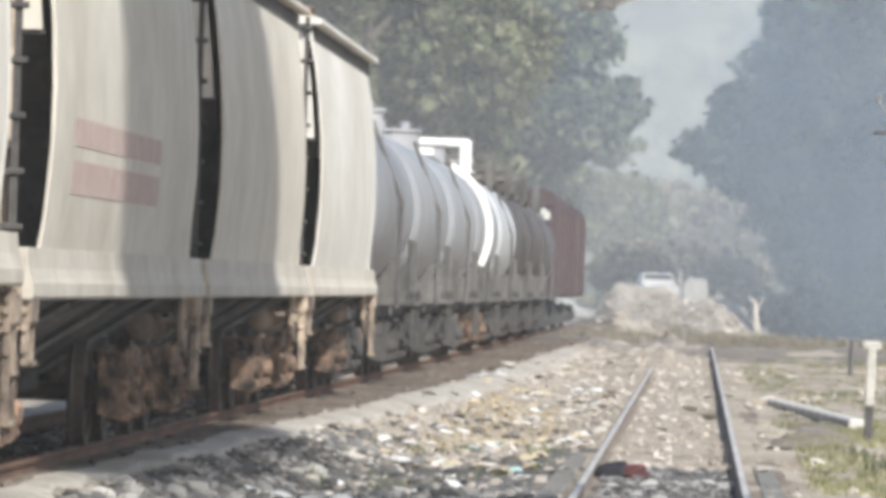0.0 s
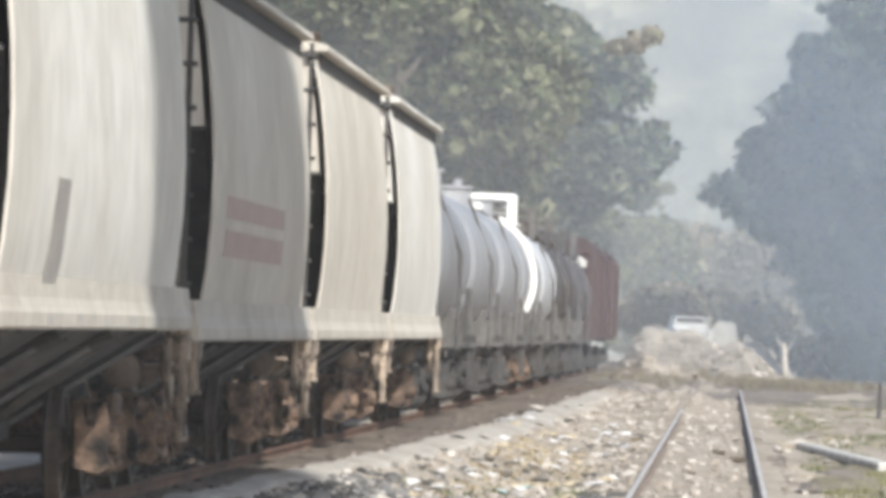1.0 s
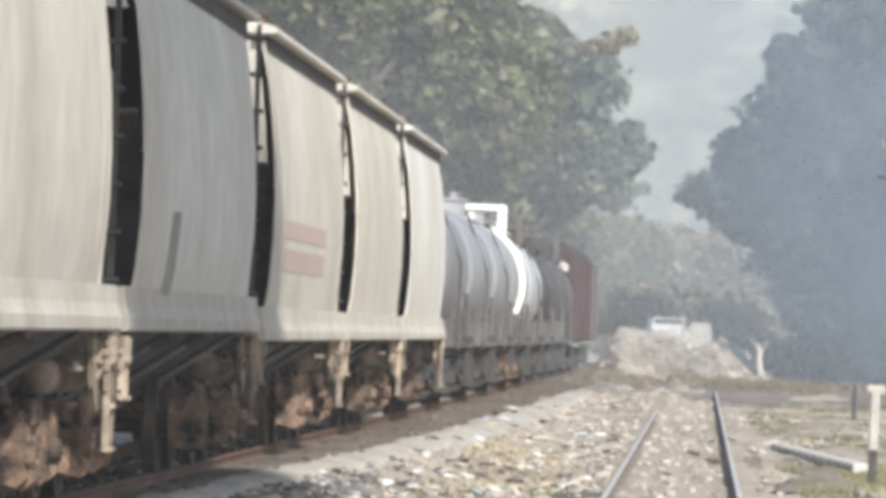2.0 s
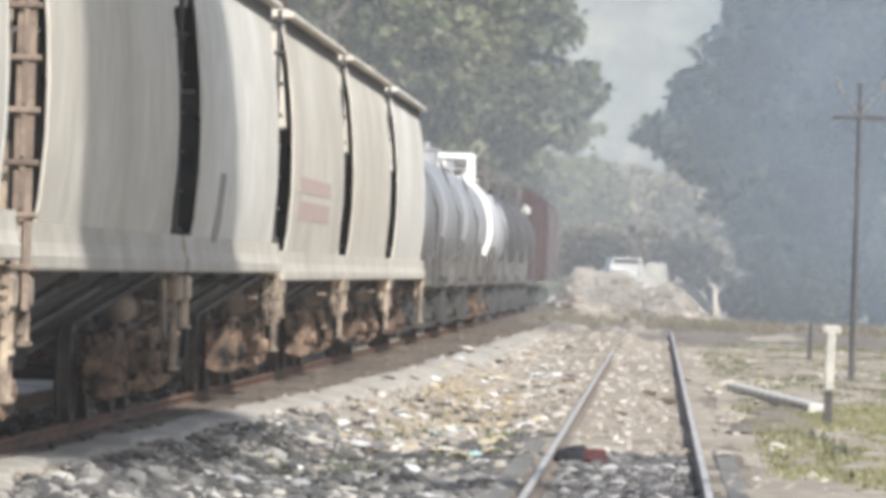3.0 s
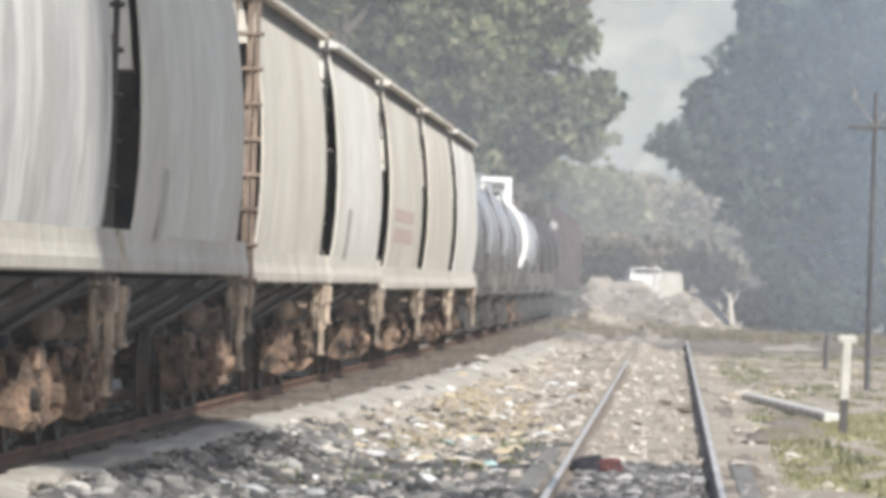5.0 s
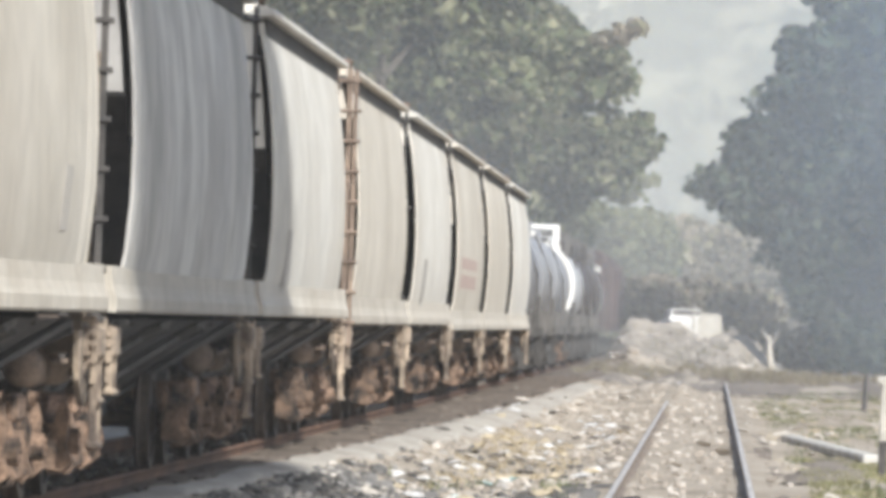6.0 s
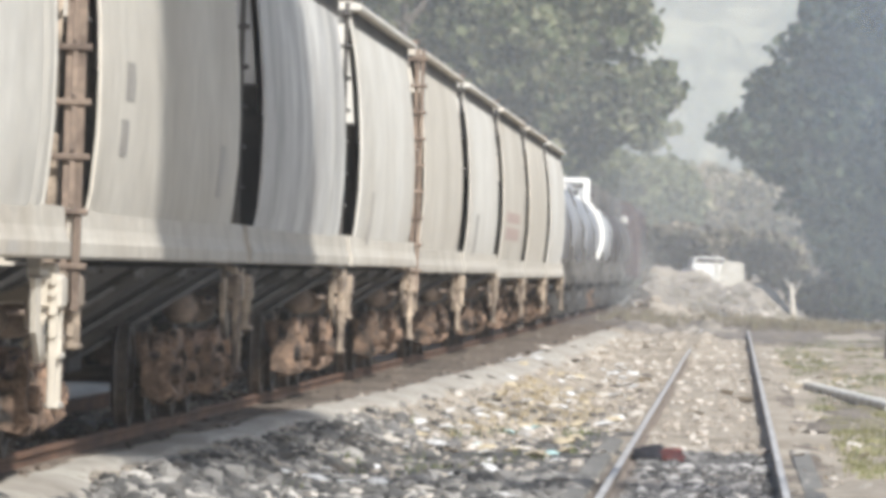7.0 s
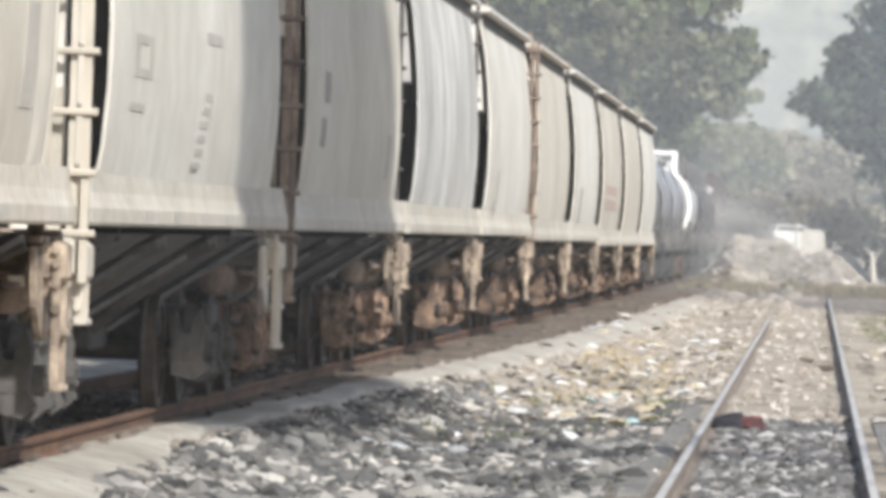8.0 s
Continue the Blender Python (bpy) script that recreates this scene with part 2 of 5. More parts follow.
LEAF = pieces("olive_leaves", [(0.06, 0.075, 0.036), (0.11, 0.125, 0.06), (0.175, 0.18, 0.1), (0.25, 0.24, 0.15)], 0.7, 0.65, 0.3)
LEAF_DARK = pieces("dark_blue_green_needles", [(0.03, 0.045, 0.032), (0.055, 0.075, 0.05), (0.085, 0.11, 0.07), (0.14, 0.155, 0.1)], 0.7, 0.6, 0.25)
LEAF_PALE = pieces("pale_dusty_leaves", [(0.1, 0.115, 0.05), (0.15, 0.165, 0.08), (0.21, 0.215, 0.115), (0.25, 0.25, 0.15)], 0.8, 0.3, 0.3)
LEAF_BROWN = pieces("dry_brown_twigs", [(0.17, 0.14, 0.1), (0.25, 0.21, 0.155), (0.32, 0.275, 0.21), (0.26, 0.25, 0.15)], 0.85, 0.3, 0.25)
GRASS = pieces("yellow_green_grass", [(0.17, 0.18, 0.08), (0.27, 0.265, 0.13), (0.37, 0.34, 0.19), (0.44, 0.4, 0.27)], 0.8, 0.3, 0.3)
DRYGRASS = pieces("dry_straw", [(0.36, 0.29, 0.18), (0.44, 0.365, 0.24), (0.52, 0.44, 0.31)], 0.85, 0.3, 0.2)

# ---- building helpers ----
def part(name, bm, material, parent=None, label="", smooth=False):
    """Links a bmesh as one mesh object, under a thing or a part."""
    me = bpy.data.meshes.new(name)
    bmesh.ops.recalc_face_normals(bm, faces=bm.faces)
    bm.to_mesh(me)
    bm.free()
    me.materials.append(material)
    if smooth:
        me.shade_smooth()
    ob = new(name, me)
    ob.parent = parent
    return tagged(ob, label)


def again(src, parent, m=None, material=None):
    """Another object on the same mesh."""
    ob = new(src.name.split(".")[0], src.data)
    ob.parent = parent
    ob.matrix_basis = m if m is not None else src.matrix_basis.copy()
    return ob


def box(bm, a, b, m=None):
    vs = bmesh.ops.create_cube(bm, size=1)["verts"]
    for v in vs:
        v.co = Vector([a[i] + (v.co[i] + 0.5) * (b[i] - a[i]) for i in range(3)])
        if m is not None:
            v.co = m @ v.co
    return vs


def bbox(bm, a, b, w=0.015):
    """A box with worn, bevelled edges."""
    vs = box(bm, a, b)
    es = list({e for v in vs for e in v.link_edges})
    bmesh.ops.bevel(bm, geom=es, offset=w, segments=1, affect="EDGES")


def rod(bm, a, b, r, seg=8, r2=None):
    a, b = Vector(a), Vector(b)
    d = b - a
    m = Matrix.Translation((a + b) / 2) @ d.to_track_quat("Z", "Y").to_matrix().to_4x4()
    return bmesh.ops.create_cone(bm, segments=seg, radius1=r, radius2=r if r2 is None else r2, depth=d.length, cap_ends=True, matrix=m)["verts"]


def prism(bm, pts, y0, y1, cap=True):
    """A closed outline in x and z, drawn out along y."""
    a = [bm.verts.new((x, y0, z)) for x, z in pts]
    b = [bm.verts.new((x, y1, z)) for x, z in pts]
    k = len(pts)
    for i in range(k):
        j = (i + 1) % k
        bm.faces.new((a[i], a[j], b[j], b[i]))
    if cap:
        bm.faces.new(a)
        bm.faces.new(b[::-1])


def lathe_y(bm, rows, seg, z0=0.0):
    """A body of revolution about a line along y: rows of (y, radius)."""
    rings = []
    for y, r in rows:
        rings.append([bm.verts.new((r * math.cos(2 * math.pi * i / seg), y, z0 + r * math.sin(2 * math.pi * i / seg))) for i in range(seg)])
    for a, b in zip(rings, rings[1:]):
        for i in range(seg):
            j = (i + 1) % seg
            bm.faces.new((a[i], a[j], b[j], b[i]))
    bm.faces.new(rings[0])
    bm.faces.new(rings[-1][::-1])


def empty(name, label, category, group=""):
    return tagged(new(name), label, category, group)


def heap(name, verts, faces, material, parent=None):
    me = bpy.data.meshes.new(name)
    me.from_pydata(verts, [], faces)
    me.materials.append(material)
    ob = new(name, me)
    ob.parent = parent
    return ob


# ---- the lie of the land ----
XT, ZT = -6.0, 0.15        # middle of the train's track and the level the cars are built up from
SAG = 0.1                  # how far the rails lie below that level
XR, ZR = -0.275, -0.27     # middle of the empty track, which lies lower, and its rail top
BEND = 338.0


def track_x(s):
    return XT - (max(0.0, s - BEND) ** 2) / 500.0


def smooth_step(a, b, x):
    t = min(1.0, max(0.0, (x - a) / (b - a)))
    return t * t * (3 - 2 * t)


def crest(y):
    """Edge of the train's ballast shoulder, which widens along the line."""
    return float(np.interp(y, (40, 49, 66, 88, 125, 245), (-5.25, -5.18, -4.88, -4.35, -3.8, -3.35)))


def land(x, y):
    """Height of the ground."""
    tx = track_x(y)
    n = noise.noise((x * 0.35, y * 0.12, 3.1)) * 0.10 + noise.noise((x * 1.3, y * 0.6, 9.4)) * 0.06
    low = 1 - smooth_step(205, 242, y)                       # the ground by the empty track lies lower up to the crossing
    c = crest(y) + tx - XT
    flat_l = (1 - smooth_step(c, c + 1.5, x)) if x > tx else 1 - smooth_step(1.3, 2.6, abs(x - tx))
    flat_r = (1 - smooth_step(0.9, 1.5, abs(x - XR))) * (1 - smooth_step(212, 236, y))
    z = -0.22 + (ZR + 0.02) * low + n
    z = z * (1 - flat_l) + (-0.1) * flat_l
    z = z * (1 - flat_r) + (ZR - 0.155 + n * 0.3) * flat_r
    # dirt washed over the nearer rail, then the crossing over both
    z += 0.24 * smooth_step(150, 178, y) * (1 - smooth_step(200, 236, y)) * smooth_step(-3.0, -1.6, x) * (1 - smooth_step(-0.9, -0.2, x))
    z += 0.19 * smooth_step(222, 240, y) * (1 - flat_l) * (1 - smooth_step(1.5, 5, abs(x - XR)))
    if y > 225:
        z -= 0.3 * smooth_step(240, 256, y) * (1 - flat_l)
        # pale earth bank beyond the crossing, and rising ground behind it
        side = smooth_step(-4.9, -3.6, x) * (1 - smooth_step(-0.2, 2.1, x - (y - 270) * 0.02))
        gully = abs(noise.noise((x * 0.9 + y * 0.05, y * 0.12, 8.0)))
        z += (1.5 * smooth_step(262, 300, y) + noise.noise((x * 0.5, y * 0.1, 1.0)) * 0.3 + noise.noise((x * 1.7, y * 0.25, 5.0)) * 0.16 - 0.5 * gully) * side
        z += 0.35 * smooth_step(300, 420, y) * side
        # upper terrace on the bank, and the rise beyond
        top = smooth_step(-4.4, -3.6, x) * (1 - smooth_step(-1.2, -0.7, x))
        z += 0.6 * top * smooth_step(299, 311, y) * (1 - smooth_step(312, 316, y)) - 0.45 * side * smooth_step(312, 316, y)
        z += 0.5 * smooth_step(324, 334, y) * side
    if x > 3:
        z += 0.12 * smooth_step(3, 12, x)
    return z


def ground():
    xs = [-400, -200, -100, -50, -30, -22, -16, -12] + [-10 + 0.5 * i for i in range(5)] + [-7.5 + 0.2 * i for i in range(75)] + [7.5 + 0.5 * i for i in range(10)] + [14, 18, 25, 40, 70, 120, 220, 400]
    ys = [-300, -60, -10, 10, 25, 35] + [40 + 0.5 * i for i in range(60)] + [70 + i for i in range(60)] + [130 + 2 * i for i in range(150)] + [440, 470, 520, 600, 800, 1200, 2000, 3500]
    verts = [(x, y, land(x, y)) for y in ys for x in xs]
    w = len(xs)
    faces = [(j * w + i, j * w + i + 1, (j + 1) * w + i + 1, (j + 1) * w + i) for j in range(len(ys) - 1) for i in range(w - 1)]
    ob = heap("ground", verts, faces, EARTH)
    ob.data.shade_smooth()
    tagged(ob, "dusty tan earth with scattered stones between the tracks", "ground", kind="structure")


ground()


def crossing():
    """The trodden dirt crossing that buries the far end of the empty track."""
    xs = [-4.3 + 0.4 * i for i in range(56)]
    ys = [196 + 1.0 * j for j in range(60)]
    verts = [(x, y + 2.5 * noise.noise((x * 0.4, y * 0.05, 7)), land(x, y) + 0.012) for y in ys for x in xs]
    w = len(xs)
    faces = [(j * w + i, j * w + i + 1, (j + 1) * w + i + 1, (j + 1) * w + i) for j in range(len(ys) - 1) for i in range(w - 1) if noise.noise((xs[i] * 0.5, ys[j] * 0.09, 2.0)) > -0.25 + 0.9 * (1 - smooth_step(200, 232, ys[j])) - 0.6]
    ob = heap("dirt_crossing", verts, faces, DARK_SOIL)
    ob.data.shade_smooth()
    tagged(ob, "dark trodden dirt crossing over the empty track", "dirt road", kind="structure")


crossing()


def strip(name, label, category, x0, x1, y0, y1, material, ragged, cols=9, step=1.0, lift=0.04):
    """A thin ragged layer that lies on the ground between two lines, given as functions of y."""
    rows = int((y1 - y0) / step)
    verts = []
    for j in range(rows + 1):
        y = y0 + step * j
        a = x0(y) + ragged * noise.noise((y * 0.7, 1.5, y0))
        b = x1(y) + ragged * noise.noise((y * 0.9, 7.5, y0))
        for i in range(cols + 1):
            x = a + (b - a) * i / cols
            rim = min(i, cols - i) == 0
            verts.append((x, y, land(x, y) + (-0.02 if rim else lift)))
    w = cols + 1
    faces = [(j * w + i, j * w + i + 1, (j + 1) * w + i + 1, (j + 1) * w + i) for j in range(rows) for i in range(cols)]
    ob = heap(name, verts, faces, material)
    ob.data.shade_smooth()
    return tagged(ob, label, category, kind="structure")


strip("oily_shoulder", "brown oily dirt along the goods train's rail", "track bed", lambda y: -5.6, crest, 36, 300, OILY, 0.06, 9, 0.5)
strip("pale_shoulder", "pale trodden dust along the edge of the ballast", "path", lambda y: crest(y) - 0.03, lambda y: crest(y) + 0.34 + 0.45 * (1 - smooth_step(46, 54, y)) + 0.25 * smooth_step(75, 110, y), 40, 190, CHALK, 0.18, 12, 0.5)
strip("ballast_bed", "dark grey dust beneath the strewn ballast", "track bed", lambda y: crest(y) + 0.33 + 0.55 * (1 - smooth_step(48, 56, y)) + 2.6 * smooth_step(62, 86, y), lambda y: -1.25, 44, 84, BED, 0.25, 16, 0.5, 0.02)
# the shadow across the near end of the empty track, laid as colour
strip("ballast_bed", "dark layer painted as the shadow between the rails of the empty track", "track bed", lambda y: XR - 0.68, lambda y: XR + 0.68, 40, 75.5, BED, 0.02, 9, 0.5, 0.008)
strip("damp_verge", "dark patch of ground beside the kerb", "ground", lambda y: 0.95 + 0.03 * (y - 88), lambda y: 1.9 + 0.02 * (y - 88), 88, 112, DARK_SOIL, 0.4)

RAIL = [(-0.036, 0), (0.036, 0), (0.036, -0.03), (0.01, -0.045), (0.01, -0.13), (0.065, -0.145), (0.065, -0.16), (-0.065, -0.16), (-0.065, -0.145), (-0.01, -0.13), (-0.01, -0.045), (-0.036, -0.03)]


def rail(x, z, y0, y1, label, bend=False):
    base = empty("rail", label, "rail", "rails of the two tracks")
    base.matrix_basis = pose(0, 0, 0)
    for nm, pts, mt in (("rail_web", RAIL, REDRAIL if bend else STEEL), ("rail_head", [(-0.03, 0.003), (0.03, 0.003), (0.03, -0.004), (-0.03, -0.004)], REDRAIL if bend else SHINE)):
        bm = bmesh.new()
        steps = [y0] + ([y for y in range(340, int(y1), 8)] if bend else []) + [y1]
        rings = [[bm.verts.new((x + track_x(y) - XT + px, y, z + pz)) for px, pz in pts] for y in steps]
        for a, b in zip(rings, rings[1:]):
            for i in range(len(pts)):
                j = (i + 1) % len(pts)
                bm.faces.new((a[i], a[j], b[j], b[i]))
        bm.faces.new(rings[0])
        bm.faces.new(rings[-1][::-1])
        part(nm, bm, mt, base)
    return base


for gx in (-0.7175 - 0.035, 0.7175 + 0.035):
    rail(XR + gx, ZR, -40, 240, "rusty steel rail of the empty track with a worn head")
    rail(XT + gx, ZT - SAG, -40, 470, "brown rusty rail under the goods train", True)


def sleepers():
    """Half-buried timbers of both tracks."""
    bm = bmesh.new()
    bbox(bm, (-1.25, -0.12, -0.16), (1.25, 0.12, 0), 0.02)
    bed_r = empty("track_bed", "weathered timber sleepers half sunk in stony ballast", "track bed")
    bed_l = empty("track_bed", "dark timber sleepers beneath the goods train", "track bed")
    first = part("sleeper", bm, TIMBER, bed_r)
    first.matrix_basis = pose(XR, 42.3, ZR - 0.145)
    rng = random.Random(5)
    y = 42.9
    while y < 130:
        again(first, bed_r, pose(XR + rng.uniform(-0.06, 0.06), y, ZR - 0.14 - 0.03 * smooth_step(66, 80, y), 0, 0, rng.uniform(-1, 1)))
        y += 0.6
    y = 40
    while y < 120:
        again(first, bed_l, pose(XT + rng.uniform(-0.05, 0.05), y, ZT - SAG - 0.185, 0, 0, rng.uniform(-1, 1)))
        y += 0.6
    # flat planks along the outer side of the rails
    bm = bmesh.new()
    bbox(bm, (-0.11, -14, -0.1), (0.11, 14, 0), 0.02)
    p = part("edge_plank", bm, STRIP, bed_r, "grey flat strip along the rail")
    p.matrix_basis = pose(XR - 1.06, 66, ZR - 0.115)
    again(p, bed_r, pose(XR + 1.05, 64, ZR - 0.13))


sleepers()

# ---- stones ----
ICO = bmesh.new()
bmesh.ops.create_icosphere(ICO, subdivisions=1, radius=1.0)
ICO_V = np.array([v.co[:] for v in ICO.verts])
ICO_F = np.array([[v.index for v in f.verts] for f in ICO.faces])
ICO.free()
OCT_V = np.array([(1, 0, 0), (0, 1, 0), (-1, 0, 0), (0, -1, 0), (0, 0, 1), (0, 0, -1)], float)
OCT_F = np.array([(0, 1, 4), (1, 2, 4), (2, 3, 4), (3, 0, 4), (1, 0, 5), (2, 1, 5), (3, 2, 5), (0, 3, 5)])


def stones(name, count, area, size, material, seed, label, keep=None, sink=0.25):
    rng = np.random.RandomState(seed)
    vs, fs, base = [], [], 0
    x0, x1, y0, y1 = area
    made = 0
    while made < count:
        x, y = rng.uniform(x0, x1), y0 + (y1 - y0) * rng.uniform(0, 1) ** 1.3
        if keep and not keep(x, y, rng):
            continue
        s = size * math.exp(min(0.75, rng.normal(0, 0.45)))
        big = s > 0.05
        v0, f0 = (ICO_V, ICO_F) if big else (OCT_V, OCT_F)
        v = v0 * (1 + rng.uniform(-0.28, 0.28, (len(v0), 1))) * s * rng.uniform((0.7, 0.7, 0.45), (1.4, 1.4, 0.85))
        a = rng.uniform(0, 6.28)
        ca, sa = math.cos(a), math.sin(a)
        v = v @ np.array([[ca, sa, 0], [-sa, ca, 0], [0, 0, 1]])
        t = rng.uniform(-0.5, 0.5)
        v = v @ np.array([[1, 0, 0], [0, math.cos(t), math.sin(t)], [0, -math.sin(t), math.cos(t)]])
        v += np.array([x, y, land(x, y) + s * (0.5 - sink)])
        vs.append(v)
        fs.append(f0 + base)
        base += len(v)
        made += 1
    verts = np.concatenate(vs)
    faces = np.concatenate(fs)
    ob = heap(name, verts.tolist(), faces.tolist(), material)
    return tagged(ob, label, "stones", kind="stuff")


def off_rails(x, y, rng):
    return all(abs(x - r) > 0.09 for r in (XR - 0.75, XR + 0.75, XT - 0.75, XT + 0.75))


def near_thick(x, y, rng):
    """Thick in the near stretch, thinning out into the dust further on."""
    edge = 68 + 10 * noise.noise((x * 0.6, y * 0.08, 4.0)) + (x + 2.5) * -3.0
    off = smooth_step(crest(y) + 0.3, crest(y) + 0.55, x)
    return off_rails(x, y, rng) and rng.uniform() < off * (0.05 + 0.95 * (1 - smooth_step(edge - 8, edge + 10, y)))


def off_shoulder(x, y, rng):
    return off_rails(x, y, rng) and x > crest(y) + 0.3 + rng.uniform(0, 0.3)


stones("ballast", 17000, (-4.7, -1.4, 44, 100), 0.03, GRAVEL, 1, "grey broken ballast stones strewn beside the rails", near_thick)
stones("ballast", 1500, (-4.6, -1.4, 44, 84), 0.06, GRAVEL, 12, "larger grey ballast lumps among the small stones", near_thick, 0.3)
stones("ballast", 5600, (-0.96, 0.42, 44, 76), 0.03, GRAVEL_SHADE, 2, "grey ballast between the rails of the empty track, darkened as shadow", off_rails, 0.35)
stones("ballast", 3500, (-7.3, -5.05, 42, 110), 0.035, OILSTONE, 3, "brown-grey ballast under the goods train", off_rails, 0.35)
stones("ballast", 5200, (-5.1, -3.4, 42, 230), 0.03, OILSTONE, 13, "dark oily stones beside the goods train's rail", lambda x, y, rng: off_rails(x, y, rng) and x < crest(y), 0.3)
stones("loose_stones", 3600, (-4.5, -1.2, 56, 220), 0.032, TANSTONE, 4, "pale tan stones and clods between the tracks", off_shoulder)
stones("loose_stones", 1000, (-0.95, 0.42, 75, 215), 0.03, TANSTONE, 6, "pale dusty stones covering the sleepers", off_rails)
stones("loose_stones", 1300, (0.7, 5.6, 52, 215), 0.03, TANSTONE, 7, "pale stones on the verge beside the track", off_rails)
stones("loose_stones", 1800, (-5.1, -3.5, 44, 170), 0.024, TANSTONE, 9, "small pale stones along the foot of the ballast", off_rails)
stones("rubble", 420, (-4.0, 2.2, 262, 300), 0.1, TANSTONE, 8, "pale clods on the far earth bank")

# ---- rolling stock ----
PITCH = 16.75        # hopper car over couplers
MESH = {}


def shared(key, name, build, material, parent, m=None, label="", smooth=False):
    """A part on a mesh that all alike parts share."""
    if key not in MESH:
        bm = bmesh.new()
        build(bm)
        ob = part(name, bm, material, parent, label, smooth)
        MESH[key] = ob.data
    else:
        ob = tagged(new(name, MESH[key]), label)
        ob.parent = parent
    if m is not None:
        ob.matrix_basis = m
    return ob


WHEELSETS = []
WHEEL_R = 0.46


def sideframe_shape(bm):
    # cast side frame with its raised middle, journal boxes and spring opening
    top = [(-1.25, 0.40), (-1.25, 0.60), (-0.95, 0.66), (-0.6, 0.60), (-0.35, 0.80), (0.35, 0.80), (0.6, 0.60), (0.95, 0.66), (1.25, 0.60), (1.25, 0.40)]
    low = [(0.95, 0.36), (0.7, 0.44), (0.42, 0.20), (-0.42, 0.20), (-0.7, 0.44), (-0.95, 0.36)]
    pts = top + low
    a = [bm.verts.new((-0.06, y, z)) for y, z in pts]
    b = [bm.verts.new((0.07, y, z)) for y, z in pts]
    for i in range(len(pts)):
        j = (i + 1) % len(pts)
        bm.faces.new((a[i], a[j], b[j], b[i]))
    bm.faces.new(a)
    bm.faces.new(b[::-1])
    horn = [(-0.12, 0.26), (-0.13, 0.66), (-0.09, 0.77), (-0.05, 0.6), (0.02, 0.57), (0.06, 0.72), (0.1, 0.78), (0.14, 0.64), (0.12, 0.4), (0.17, 0.3), (0.08, 0.22)]
    for y, k in ((-1.24, 1.0), (-0.56, 0.85), (0.56, 0.9), (1.16, 1.0)):
        prism(bm, [(x * k + 0.04, z * k + 0.02) for x, z in horn], y, y + 0.09)
    for y in (-0.9, 0.9):
        bbox(bm, (0.05, y - 0.13, 0.36), (0.15, y + 0.13, 0.58), 0.04)
        rod(bm, (0.13, y, 0.47), (0.23, y, 0.47), 0.1, 12)
        for a in range(3):
            rod(bm, (0.22, y + 0.055 * math.cos(2.1 * a), 0.47 + 0.055 * math.sin(2.1 * a)), (0.25, y + 0.055 * math.cos(2.1 * a), 0.47 + 0.055 * math.sin(2.1 * a)), 0.02, 6)
    rod(bm, (0.12, -1.1, 0.3), (0.12, 1.1, 0.3), 0.03, 6)
    for y in (-0.2, 0.0, 0.2):
        rod(bm, (0.09, y, 0.27), (0.09, y, 0.6), 0.075, 10)
    bbox(bm, (0.04, -0.32, 0.66), (0.15, 0.32, 0.86), 0.03)


def wheelset_shape(bm):
    for s in (-1, 1):
        rows = [(0.66, 0.30), (0.66, 0.44), (0.69, 0.49), (0.72, 0.465), (0.80, WHEEL_R), (0.80, 0.38), (0.775, 0.36), (0.775, 0.16), (0.84, 0.12), (0.84, 0.0)]
        rings = []
        for x, r in rows[:-1]:
            rings.append([bm.verts.new((s * x, r * math.cos(2 * math.pi * i / 28), r * math.sin(2 * math.pi * i / 28))) for i in range(28)])
        for p, q in zip(rings, rings[1:]):
            for i in range(28):
                j = (i + 1) % 28
                bm.faces.new((p[i], p[j], q[j], q[i]))
        bm.faces.new(rings[0])
        bm.faces.new(rings[-1])
        for k in range(3):
            a = 2 * math.pi * k / 3
            box(bm, (s * 0.776, 0.2 * math.cos(a) - 0.03, 0.2 * math.sin(a) - 0.03), (s * 0.786, 0.2 * math.cos(a) + 0.03, 0.2 * math.sin(a) + 0.03))
    rod(bm, (-0.95, 0, 0), (0.95, 0, 0), 0.08, 12)


def truck(car, y, metal):
    bogie = shared("bolster" + metal.name, "truck", lambda bm: (bbox(bm, (-1.1, -0.2, 0.5), (1.1, 0.2, 0.82), 0.03), bbox(bm, (-0.35, -0.35, 0.8), (0.35, 0.35, 1.0), 0.03), rod(bm, (-0.95, -0.45, 0.42), (0.95, -0.45, 0.42), 0.05), rod(bm, (-0.95, 0.45, 0.42), (0.95, 0.45, 0.42), 0.05)), metal, car, pose(0, y, -SAG))
    for s in (-1, 1):
        shared("frame" + metal.name, "side_frame", sideframe_shape, metal, bogie, pose(s * 1.0, 0, 0, 0, 0, 0 if s > 0 else 180))
    for d in (-0.9, 0.9):
        w = shared("wheelset", "wheelset", wheelset_shape, WHEEL, bogie, pose(0, d, WHEEL_R))
        WHEELSETS.append((car, w, d))
    return bogie


def coupler_shape(bm):
    bbox(bm, (-0.1, 0, 0.78), (0.1, 0.75, 0.98), 0.02)
    bbox(bm, (-0.2, 0.6, 0.72), (0.2, 0.95, 1.04), 0.05)
    bbox(bm, (-0.3, -0.1, 0.66), (0.3, 0.1, 1.12), 0.03)
    rod(bm, (0.32, 0.3, 0.85), (0.5, 0.5, 0.45), 0.03)


SIDE = [(1.47, 1.22), (1.5, 1.42), (1.56, 1.8), (1.595, 2.25), (1.6, 2.65), (1.585, 3.05), (1.55, 3.45), (1.50, 3.85), (1.42, 4.22), (1.40, 4.34), (1.05, 4.44), (0.5, 4.50)]
Y0, Y1 = 1.38, PITCH - 1.38      # ends of the hopper body


